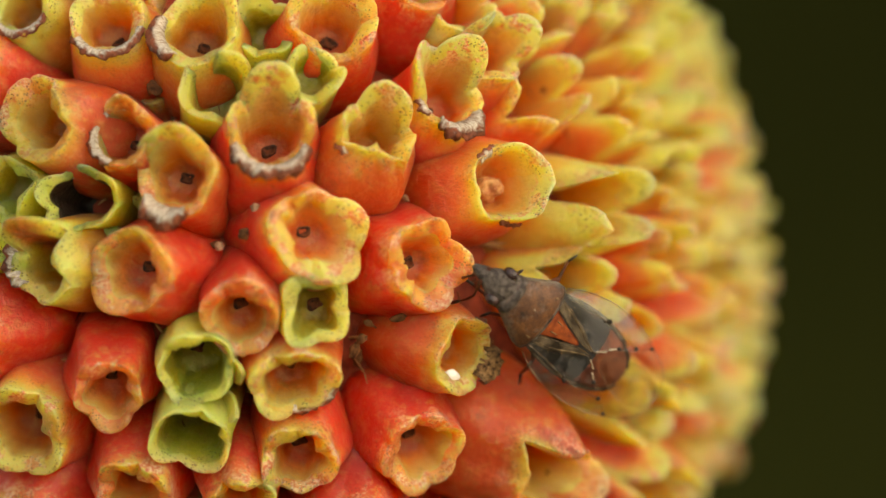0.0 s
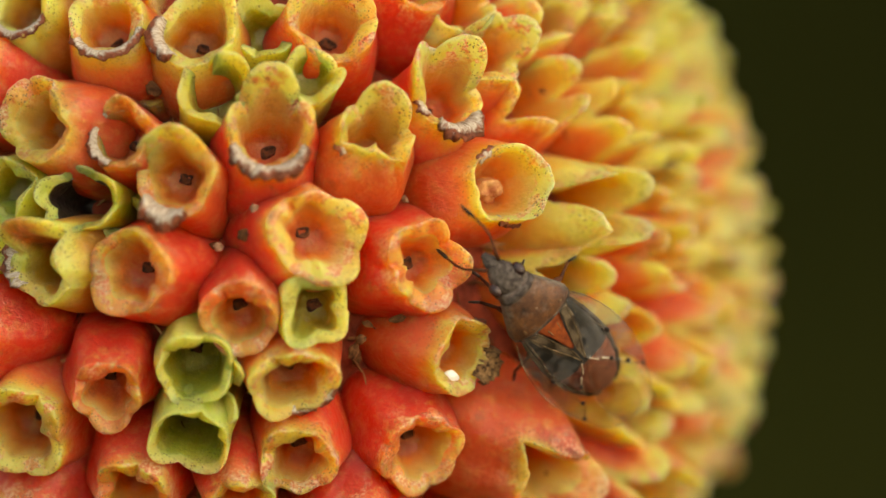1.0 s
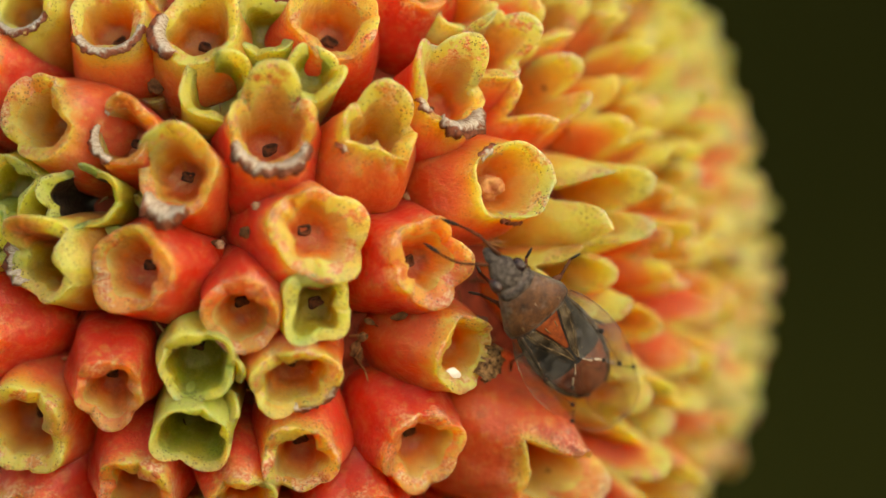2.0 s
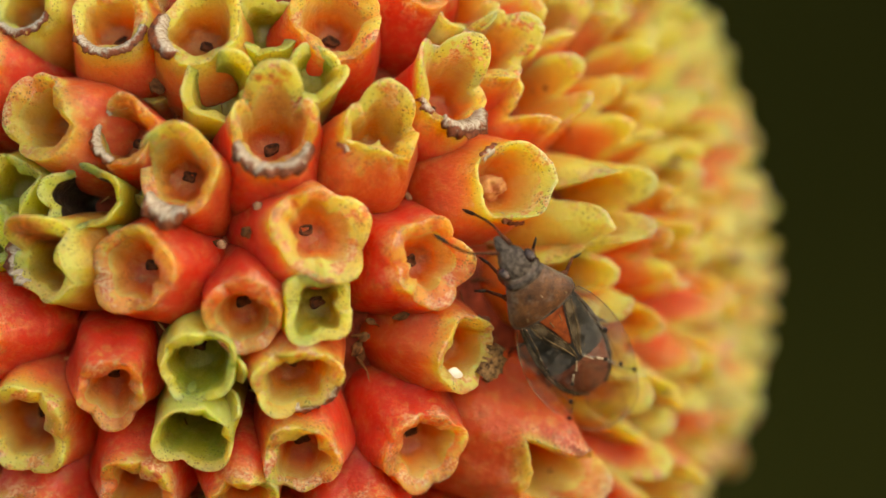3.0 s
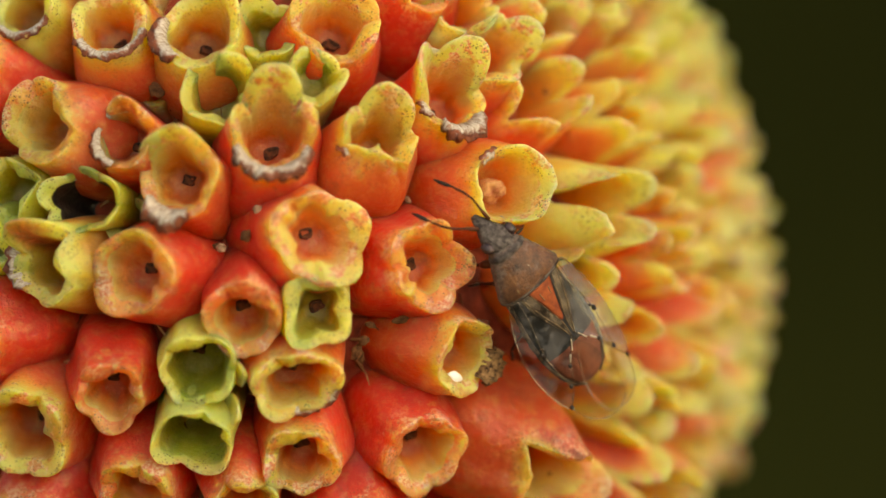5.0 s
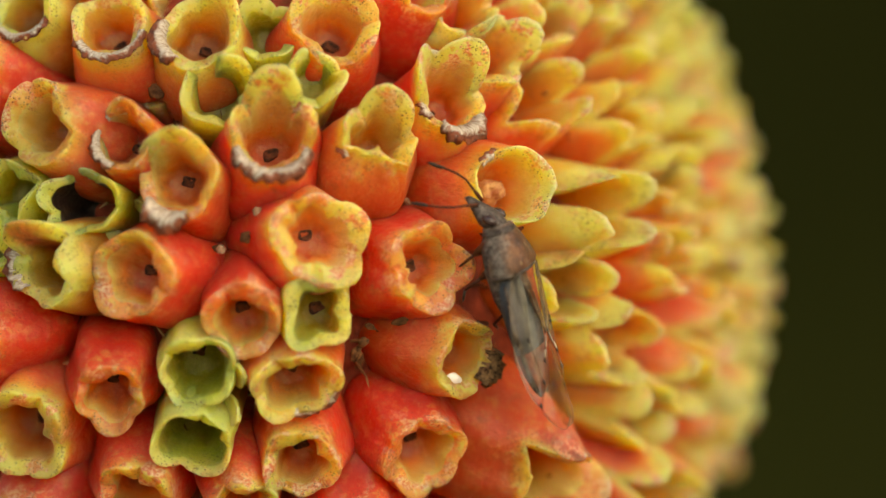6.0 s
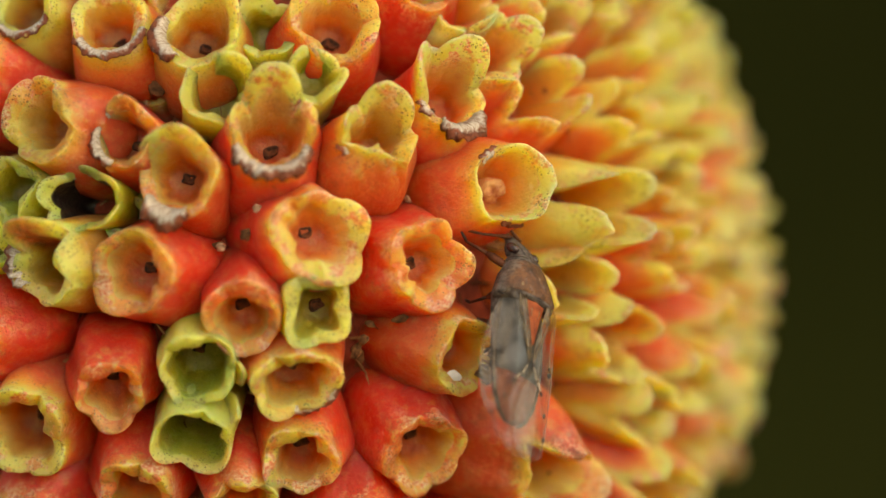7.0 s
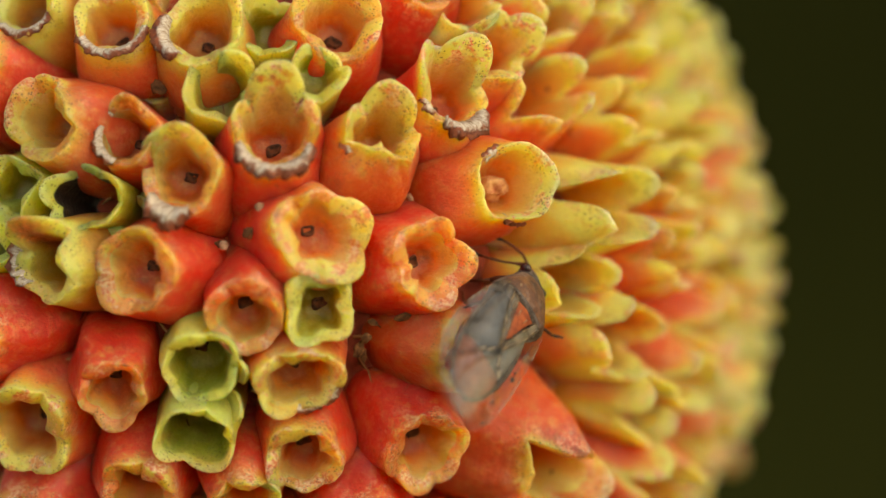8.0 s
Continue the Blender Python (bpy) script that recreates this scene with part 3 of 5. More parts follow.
floret(0.84, 2.36, 0.92, tilt=(0, 14), sides=5, spin=90, throat=0.78, depth=1.2, red=0.9, tongues=((92, 46, 1.2, 0.28), (22, 32, 0.75, 0.0), (160, 32, 0.55, 0.0), (-92, 26, -0.3, 0.0)), wither=((-90, 140, 0.42),))
floret(3.00, 2.22, 0.87, flaps=((-110, 45, 0.3), (-20, 35, 0.25)), tilt=(0, 12), sides=5, spin=90, throat=0.76, depth=1.1, red=0.62, green=0.3, tongues=((82, 50, 0.95, 0.22), (160, 36, 0.75, 0.0), (-100, 74, 0.42, -0.48), (-15, 34, 0.5, -0.1)), wither=((190, 40, 0.1),))
floret(4.52, 3.20, 0.83, tilt=(0, 10), sides=5, spin=80, throat=0.8, depth=1.2, red=0.5, tongues=((88, 56, 1.25, 0.2), (165, 40, 1.1, 0.45), (-60, 30, -0.25, 0.0)), wither=((-65, 85, 0.7), (200, 70, 0.2)))
floret(2.14, 4.64, 0.94, flaps=((-30, 40, 0.25), (-120, 40, 0.2)), tilt=(0, 2), sides=5, spin=30, throat=0.76, depth=1.2, red=0.68, green=0.1, tongues=((150, 40, 0.5, 0.1), (-20, 40, 0.45, 0.0), (60, 40, 0.4, 0.0), (-140, 30, 0.2, 0.0)))
floret(-2.57, 4.71, 0.85, tilt=(4, 4), sides=4, spin=45, throat=0.82, depth=1.2, red=0.52, green=0.15, tongues=((170, 40, 0.3, 0.0), (60, 50, 0.3, 0.0)), wither=((-90, 150, 0.16),))
floret(-0.71, 4.55, 0.90, tilt=(0, 4), sides=5, spin=40, throat=0.8, depth=1.2, red=0.5, green=0.35, tongues=((40, 50, 0.6, 0.1), (-30, 40, 0.3, 0.0)), wither=((195, 80, 0.4),))
floret(-4.40, 5.11, 0.78, tilt=(0, 0), sides=5, spin=40, throat=0.8, depth=1.2, red=0.32, green=0.5, tongues=((0, 40, 0.4, 0.1),), wither=((-90, 120, 0.15),))
floret(5.61, 1.34, 0.83, stub=True, scar=False, tilt=(10, 0), sides=5, spin=15, throat=0.8, depth=0.7, red=0.62, green=0.22, wall=0.15, tongues=((8, 105, 0.95, 0.05), (180, 70, 0.12, 0.0)), wither=((-50, 85, 0.30), (115, 60, 0.14)), length=5.2, bulge=1.24)
floret(7.15, 0.88, 1.02, up=-0.80, tilt=(6, 0), sides=4, spin=45, throat=0.8, depth=1.3, red=-0.35, green=0.4, wall=0.15, tongues=((118, 45, 1.35, -0.3), (-135, 46, 1.35, -0.3), (35, 44, 1.6, -0.1), (-45, 44, 1.6, -0.1)), length=5.0, bulge=1.2)
floret(6.15, 3.21, 0.92, up=-0.80, tilt=(4, 0), sides=5, spin=20, throat=0.8, depth=1.4, red=0.6, green=0.15, wall=0.15, tongues=((125, 32, 0.9, 0.0), (50, 33, 1.3, -0.05), (-20, 33, 1.35, -0.05), (-90, 34, 0.9, 0.0), (195, 34, 0.7, 0.0)), length=5.0, bulge=1.3)
floret(5.42, 4.14, 0.74, tilt=(2, 0), sides=5, spin=20, throat=0.8, depth=1.4, red=0.22, green=0.0, tongues=((40, 42, 1.2, 0.1), (110, 42, 0.6, 0.0), (-60, 42, 0.3, 0.0)))
floret(4.76, 5.12, 0.69, tilt=(0, 0), sides=5, spin=20, throat=0.8, depth=1.4, red=0.32, green=0.2, tongues=((-20, 40, 0.6, 0.1), (60, 40, 0.8, 0.0), (150, 40, 0.7, 0.0)))
floret(3.84, 5.71, 0.95, red=1.2, throat=0.7, rise=0.3, length=5.0)
floret(-5.59, 3.93, 1.00, red=0.92, throat=0.7, rise=0.2, tilt=(-6, 0))
floret(-5.56, -1.76, 0.99, red=1.00, throat=0.7, rise=0.2, tilt=(-8, 0))
floret(-4.18, -5.75, 1.00, red=0.92, throat=0.7, rise=0.2, tilt=(-2, -6))
floret(2.72, -5.79, 0.95, red=1.00, throat=0.7, rise=0.2, tilt=(0, -6))
floret(6.80, -0.68, 0.84, up=-0.80, tilt=(4, 0), sides=4, throat=0.8, depth=1.3, red=0.00, green=0.3, wall=0.15, tongues=((110, 40, 1.0, -0.1), (15, 42, 1.3, -0.1), (-75, 40, 1.1, -0.1), (195, 38, 0.7, -0.1)), length=5.0, bruise=(105, 30, 0.6))
floret(6.35, -4.50, 1.14, tilt=(14, 0), sides=5, spin=50, throat=0.75, depth=1.3, red=1.15, green=0.25, bulge=1.2, tongues=((55, 60, 0.95, -0.34), (-45, 42, 1.1, 0.05), (-115, 44, 0.8, 0.05), (165, 50, 0.35, -0.3)), length=5.4, bruise=(62, 50, 0.9))
floret(7.75, -1.81, 0.92, up=-0.80, tilt=(4, 0), sides=4, throat=0.8, depth=1.4, red=0.15, green=0.2, wall=0.15, tongues=((110, 40, 1.0, -0.05), (15, 42, 1.1, -0.05), (-80, 41, 1.0, -0.05), (190, 40, 0.8, -0.1)), length=5.0, bruise=(20, 34, 0.8))
floret(-3.04, 1.05, 0.82, up=-0.40, sides=5, spin=20, throat=0.85, depth=1.9, red=0.30, green=1.0, dark=1.0, wall=0.22, bulge=0.85, squash=0.8, tongues=((25, 42, 0.5, 0.12), (100, 36, 0.35, 0.05), (165, 44, 0.7, 0.15), (238, 42, 0.5, 0.2), (310, 40, 0.55, 0.12)), wither=((100, 50, 0.3),))
floret(-4.52, 1.22, 0.78, up=-0.70, sides=4, spin=15, throat=0.8, depth=0.7, red=0.45, green=1.0, wall=0.34, tongues=((60, 50, 0.7, -0.1), (150, 50, 0.6, 0.0), (240, 50, 0.5, 0.0), (330, 50, 0.8, -0.1)), scar=False)
floret(-5.16, 0.19, 0.78, up=-0.70, sides=4, spin=50, throat=0.8, depth=0.7, red=0.45, green=1.0, wall=0.34, tongues=((20, 50, 0.8, -0.1), (110, 50, 0.6, 0.0), (200, 50, 0.5, 0.0), (290, 50, 0.6, 0.0)), scar=False)
floret(-2.04, 0.54, 0.57, up=-1.00, sides=4, spin=0, throat=0.8, depth=0.5, red=0.45, green=1.0, wall=0.34, tongues=((45, 50, 0.5, 0.0), (225, 50, 0.8, 0.0)), scar=False)
floret(-0.27, 3.24, 0.75, up=-0.20, sides=4, spin=30, poly=0.08, throat=0.84, depth=1.1, red=0.20, green=0.9, wall=0.26, bulge=0.92, tongues=((62, 40, 1.0, 0.05), (165, 46, 0.5, 0.12), (250, 40, 0.35, 0.05), (-25, 40, 0.45, 0.0)), scar=False)
floret(1.65, 3.56, 0.61, up=0.05, sides=4, spin=10, throat=0.8, depth=0.45, red=0.15, green=1.0, wall=0.30, bulge=0.85, tongues=((140, 46, 0.9, 0.0), (60, 44, 0.5, 0.05), (-25, 50, 0.95, 0.15), (-110, 40, 0.3, 0.0)), scar=False)
floret(0.69, 4.48, 0.71, up=-0.50, sides=4, spin=40, throat=0.8, depth=0.5, red=0.30, green=0.95, wall=0.3, bulge=0.9, tongues=((30, 50, 0.6, 0.0), (120, 50, 0.8, 0.1), (210, 50, 0.5, 0.0), (300, 50, 0.6, 0.0)), scar=False)
floret(0.26, 2.79, 0.43, up=-1.30, sides=4, spin=40, throat=0.7, depth=0.4, red=0.30, green=1.0, wall=0.34, bulge=0.9, tongues=((90, 60, 0.9, 0.0), (250, 60, 0.5, 0.0)), scar=False)
floret(-1.67, 3.45, 0.52, up=-1.30, sides=4, throat=0.7, depth=0.5, red=0.8, green=0.0, wall=0.3, rise=0.2, scar=False)
floret(7.88, 4.42, 0.85, up=-0.60, sides=4, throat=0.8, depth=1.1, red=0.02, green=0.45, length=5.0, scar=False, segs=48, tongues=((18, 40, 0.92, -0.07), (95, 40, 1.46, -0.10), (185, 40, 1.16, -0.08), (276, 40, 1.39, -0.02)), bruise=(67, 45, 0.7))
floret(9.07, 4.46, 0.82, up=-0.60, sides=5, throat=0.8, depth=1.1, red=-0.02, green=0.61, length=5.0, scar=False, segs=48, tongues=((12, 33, 1.17, -0.06), (83, 33, 1.19, -0.06), (169, 33, 1.45, 0.00), (231, 33, 1.00, -0.04), (306, 33, 0.96, -0.01)))
floret(9.85, 4.66, 0.77, up=-0.90, sides=4, throat=0.8, depth=1.1, red=0.18, green=0.65, length=5.0, scar=False, segs=48, tongues=((0, 40, 0.93, -0.10), (81, 40, 0.90, -0.04), (184, 40, 0.91, -0.09), (261, 40, 1.14, -0.12)))
floret(10.23, 3.75, 0.75, up=-0.90, sides=4, throat=0.8, depth=1.1, red=0.18, green=0.55, length=5.0, scar=False, segs=48, tongues=((34, 40, 0.80, -0.09), (117, 40, 1.11, -0.02), (217, 40, 0.98, -0.07), (295, 40, 0.81, -0.09)))
floret(9.24, 3.54, 0.75, up=-0.60, sides=4, throat=0.8, depth=1.1, red=0.18, green=0.23, length=5.0, scar=False, segs=48, tongues=((-6, 40, 1.03, -0.01), (97, 40, 0.93, -0.01), (187, 40, 1.02, -0.06), (266, 40, 0.99, -0.07)), bruise=(335, 45, 0.7))
floret(8.04, 2.84, 0.81, up=-0.60, sides=5, throat=0.8, depth=1.1, red=0.22, green=0.29, length=5.0, scar=False, segs=48, tongues=((20, 33, 0.97, -0.04), (92, 33, 0.91, -0.12), (163, 33, 0.85, -0.02), (237, 33, 0.93, -0.05), (302, 33, 1.11, -0.06)))
floret(9.29, 2.50, 0.84, up=-0.60, sides=4, throat=0.8, depth=1.1, red=-0.02, green=0.56, length=5.0, scar=False, segs=48, tongues=((2, 40, 1.31, -0.11), (94, 40, 1.14, -0.11), (171, 40, 1.20, -0.12), (264, 40, 0.84, -0.11)))
floret(10.32, 2.48, 0.74, up=-0.90, sides=4, throat=0.8, depth=1.1, red=0.38, green=0.11, length=5.0, scar=False, segs=48, tongues=((47, 40, 0.92, -0.06), (126, 40, 1.10, -0.01), (228, 40, 1.18, 0.00), (311, 40, 0.93, -0.08)))
floret(8.96, 1.46, 0.77, up=-0.60, sides=5, throat=0.8, depth=1.1, red=0.18, green=0.34, length=5.0, scar=False, segs=48, tongues=((18, 33, 1.00, -0.09), (83, 33, 0.95, -0.05), (148, 33, 0.92, -0.06), (230, 33, 0.81, -0.14), (293, 33, 0.95, -0.07)), bruise=(243, 45, 0.7))
floret(10.40, 1.30, 0.76, up=-0.90, sides=4, throat=0.8, depth=1.1, red=0.42, green=0.06, length=5.0, scar=False, segs=48, tongues=((24, 40, 1.17, -0.02), (126, 40, 1.21, -0.10), (205, 40, 0.81, -0.12), (305, 40, 0.98, -0.14)))
floret(9.67, 0.56, 0.76, up=-0.90, sides=4, throat=0.8, depth=1.1, red=0.64, green=0.23, length=5.0, scar=False, segs=48, tongues=((-6, 40, 1.09, -0.01), (85, 40, 0.83, -0.05), (171, 40, 0.69, -0.02), (264, 40, 0.96, -0.14)))
floret(10.89, 0.38, 0.72, up=-0.90, sides=4, throat=0.8, depth=1.1, red=0.34, green=0.11, length=5.0, scar=False, segs=48, tongues=((52, 40, 1.16, -0.10), (139, 40, 0.95, -0.10), (223, 40, 1.19, -0.15), (317, 40, 0.87, -0.08)))
floret(8.83, -0.17, 0.81, up=-0.60, sides=5, throat=0.8, depth=1.1, red=0.22, green=0.17, length=5.0, scar=False, segs=48, tongues=((2, 33, 1.30, -0.04), (63, 33, 1.19, -0.12), (149, 33, 1.07, -0.07), (214, 33, 1.15, -0.10), (283, 33, 1.01, -0.13)), bruise=(151, 45, 0.7))
floret(10.00, -0.54, 0.73, up=-0.90, sides=4, throat=0.8, depth=1.1, red=0.64, green=0.12, length=5.0, scar=False, segs=48, tongues=((22, 40, 0.89, -0.06), (110, 40, 0.89, -0.08), (208, 40, 0.77, -0.08), (293, 40, 1.02, -0.14)))
floret(10.87, -0.73, 0.72, up=-0.90, sides=4, throat=0.8, depth=1.1, red=0.38, green=0.11, length=5.0, scar=False, segs=48, tongues=((-4, 40, 1.20, 0.00), (91, 40, 0.93, -0.02), (176, 40, 0.83, -0.03), (276, 40, 1.11, -0.13)))
floret(9.68, -1.63, 0.78, up=-0.90, sides=4, throat=0.8, depth=1.1, red=0.42, green=0.17, length=5.0, scar=False, segs=48, tongues=((21, 40, 1.20, -0.04), (121, 40, 1.07, -0.14), (208, 40, 1.22, -0.04), (301, 40, 1.37, -0.01)))
floret(10.73, -1.90, 0.72, up=-0.90, sides=5, throat=0.8, depth=1.1, red=0.22, green=0.50, length=5.0, scar=False, segs=48, tongues=((3, 33, 1.18, -0.05), (73, 33, 1.04, -0.12), (141, 33, 0.93, -0.13), (218, 33, 1.08, -0.06), (292, 33, 1.20, -0.02)), bruise=(59, 45, 0.7))
floret(9.10, -2.71, 0.81, up=-0.60, sides=4, throat=0.8, depth=1.1, red=0.22, green=0.23, length=5.0, scar=False, segs=48, tongues=((13, 40, 1.18, -0.04), (111, 40, 1.24, -0.14), (202, 40, 1.04, -0.14), (287, 40, 1.20, -0.13)))
floret(10.48, -2.98, 0.75, up=-0.90, sides=4, throat=0.8, depth=1.1, red=0.30, green=0.33, length=5.0, scar=False, segs=48, tongues=((-7, 40, 1.00, -0.10), (81, 40, 1.18, -0.14), (176, 40, 1.06, -0.02), (272, 40, 1.18, 0.00)))
floret(8.36, -3.30, 0.81, up=-0.60, sides=4, throat=0.8, depth=1.1, red=0.18, green=0.45, length=5.0, scar=False, segs=48, tongues=((33, 40, 0.97, -0.04), (129, 40, 1.10, -0.03), (218, 40, 1.14, -0.03), (312, 40, 1.02, 0.00)))
floret(9.73, -3.99, 0.76, up=-0.90, sides=4, throat=0.8, depth=1.1, red=0.54, green=0.29, length=5.0, scar=False, segs=48, tongues=((4, 40, 1.01, -0.08), (98, 40, 0.81, -0.02), (188, 40, 0.81, -0.09), (277, 40, 0.99, -0.05)), bruise=(327, 45, 0.7))
floret(10.21, -3.78, 0.69, up=-0.90, sides=4, throat=0.8, depth=1.1, red=0.30, green=0.28, length=5.0, scar=False, segs=48, tongues=((35, 40, 0.92, -0.02), (114, 40, 1.04, -0.10), (215, 40, 1.04, -0.11), (292, 40, 1.05, -0.15)))
floret(8.35, -4.95, 1.13, up=-0.60, sides=5, throat=0.8, depth=1.1, red=0.32, green=0.12, length=5.0, scar=False, segs=48, tongues=((14, 33, 1.30, -0.13), (97, 33, 0.98, -0.02), (160, 33, 1.37, -0.14), (241, 33, 1.09, -0.13), (314, 33, 1.34, -0.05)))
floret(9.61, -5.12, 0.77, up=-0.90, sides=4, throat=0.8, depth=1.1, red=0.42, green=0.23, length=5.0, scar=False, segs=48, tongues=((2, 40, 0.76, -0.01), (89, 40, 0.86, -0.09), (180, 40, 0.93, -0.06), (274, 40, 0.75, -0.07)))
floret(7.39, 5.08, 0.81, up=-0.60, sides=4, throat=0.8, depth=1.1, red=0.22, green=0.23, length=5.0, scar=False, segs=48, tongues=((1, 40, 0.90, -0.09), (97, 40, 1.19, -0.01), (184, 40, 1.15, -0.09), (277, 40, 1.06, -0.09)), bruise=(235, 45, 0.7))
floret(6.41, 4.81, 0.80, up=-0.60, sides=4, throat=0.8, depth=1.1, red=0.26, green=0.12, length=5.0, scar=False, segs=48, tongues=((30, 40, 1.22, -0.08), (113, 40, 1.08, -0.06), (208, 40, 1.01, -0.12), (296, 40, 0.89, -0.06)))
floret(6.18, -5.57, 0.96, up=-0.60, sides=4, throat=0.8, depth=1.1, red=0.30, green=0.45, length=5.0, scar=False, segs=48, tongues=((5, 40, 0.68, -0.11), (83, 40, 0.87, -0.07), (173, 40, 0.65, -0.13), (266, 40, 0.77, -0.13)))
sepal(-0.04, -3.23, 0.55, -20, up=-0.30, width=0.6, pitch=60)
sepal(0.08, -2.46, 0.59, 10, up=-0.40, width=0.5, pitch=60)
# florets end


def fill_cups():
    """The other cups, packed over the rest of the ball; those on the far side are one joined piece."""
    rng = random.Random(11)
    variants = []
    for k in range(10):
        num = rng.choice((4, 5, 5))
        t0 = rng.uniform(0, 90)
        tall = rng.uniform(0.9, 1.3)
        tongues = tuple((t0 + 360 / num * i + rng.uniform(-8, 8), 0.45 * 360 / num, tall * rng.uniform(0.75, 1.2), rng.uniform(-0.1, 0.3)) for i in range(num))
        variants.append(cup_mesh("floret", 0.8, 500 + k, tongues, num, t0, 0.05, 0.18, 0.8, 1.5, 4.6, 1.0,
                                 (0.3, 0.5, 0.7, 1.0, 0.8, 0.4, 0.6, 0.9, 0.5, 0.7)[k], (0.4, 0.1, 0.2, 0.0, 0.05, 0.5, 0.2, 0.0, 0.3, 0.0)[k], 0.0, 1.1, 32, (), 0.45, (t0, 45, 0.8 if k % 2 else 0.0)))
    back_v, back_f = [], []
    placed = []
    for rad, tries in ((0.84, 6000), (0.74, 7000), (0.62, 7000)):
        for _ in range(tries):
            v = Vector((rng.gauss(0, 1), rng.gauss(0, 1), rng.gauss(0, 1))).normalized()
            if v.y < 0 and -0.5 < v.x < 0.92 and abs(v.z) < 0.5:
                continue
            ok = all((v - n).length * BALL > (rad + q) * 0.96 for n, q in CUPS)
            if ok:
                CUPS.append((v, rad))
                placed.append((v, rad))
    placed.sort(key=lambda c: c[0].y - 0.3 * c[0].x)
    joined = bmesh.new()
    for i, (v, rad) in enumerate(placed):
        me = rng.choice(variants)
        m = cup_pose(v, rng.uniform(-1.75, -0.8) - 0.6 * v.z * max(0.0, v.x) - (0.8 if v.z < -0.39 and v.x > 0.6 else 0.0), (rng.uniform(-9, 9), rng.uniform(-9, 9))) @ Matrix.Rotation(rng.uniform(0, 6.28), 4, "Z") @ Matrix.Scale(rad / 0.8, 4)
        if i < 250:
            ob = part("floret", me, None, head)
            ob.matrix_basis = m
        else:
            start = len(joined.verts)
            joined.from_mesh(me)
            joined.verts.ensure_lookup_table()
            bmesh.ops.transform(joined, matrix=m, verts=joined.verts[start:])
    far = bpy.data.meshes.new("far_florets")
    joined.to_mesh(far)
    joined.free()
    far.materials.append(SKIN)
    tagged(part("far_florets", far, None, head, "orange and yellow cups round the far side"), kind="stuff")


fill_cups()


# ---- crumbs ----
def crumb(x, z, size, lift=0.0, mat=None, stretch=1.0, spin=0, sunk=1.0, rough=1.0, name="dead_flower_scrap", label="dry brown scrap caught between the cups", category="plant debris"):
    """A crumpled scrap lying between the cups."""
    rng = random.Random(int(x * 100 + z * 37))
    bm = bmesh.new()
    bmesh.ops.create_icosphere(bm, subdivisions=3, radius=1)
    o = Vector((x, z, 1))
    for v in bm.verts:
        q = 1 + rough * (0.45 * noise.noise(v.co * 1.6 + o) + 0.25 * noise.noise(v.co * 4 + o))
        v.co = Vector((v.co.x * stretch, v.co.y, v.co.z * 0.6)) * q * size * MM
    ob = part(name, bm, mat or CRUMB)
    rad = BALL - sunk + lift
    n = Vector((x, -math.sqrt(max(rad * rad - x * x - z * z, 0.01)), z))
    m = cup_pose(n)
    ob.matrix_world = Matrix.Translation(HEAD + n * MM) @ m.to_3x3().to_4x4() @ Matrix.Rotation(radians(spin), 4, "Z")
    tagged(ob, label, category, "scraps between the cups")
    return ob


# crumbs begin
crumb(0.29, 0.31, 0.119, sunk=0.4)
crumb(-0.24, 0.06, 0.095, sunk=0.75, mat=HUSK)
crumb(-1.65, 3.42, 0.154, sunk=0.85, stretch=1.6, spin=120)
crumb(3.58, -1.43, 0.083, sunk=0.55, stretch=3.4, spin=6)
crumb(2.73, -1.87, 0.107, sunk=0.5)
crumb(2.58, -2.11, 0.119, sunk=0.65, stretch=1.5, spin=60)
crumb(0.52, 0.86, 0.095, sunk=0.35, mat=HUSK)
crumb(2.25, 1.31, 0.071, sunk=1.0, stretch=1.5)
crumb(2.87, -1.55, 0.071, sunk=0.75, stretch=1.6, spin=-30)
crumb(3.43, -3.07, 0.095, sunk=1.15)
crumb(4.76, -3.22, 0.131, sunk=0.95, stretch=1.6)
crumb(4.61, -2.64, 0.13, sunk=-0.06, mat=WAX, stretch=1.45, spin=-25, rough=0.35, name='wax_drop', label='small shiny white drop on a cup rim', category='drop')
crumb(6.55, 3.37, 0.055, sunk=0.86, stretch=1.5, spin=40, name='dark_speck', label='tiny black speck on a calyx lobe', category='speck')
crumb(6.63, -4.72, 0.05, sunk=0.12, name='dark_speck', label='tiny black speck on a calyx lobe', category='speck')
crumb(3.69, 1.08, 0.10, sunk=1.22, mat=HUSK)
crumb(-0.35, 0.07, 0.08, sunk=0.98, stretch=1.6, spin=20)
crumb(2.64, -2.28, 0.10, sunk=1.3, stretch=1.8, spin=70)
# crumbs end

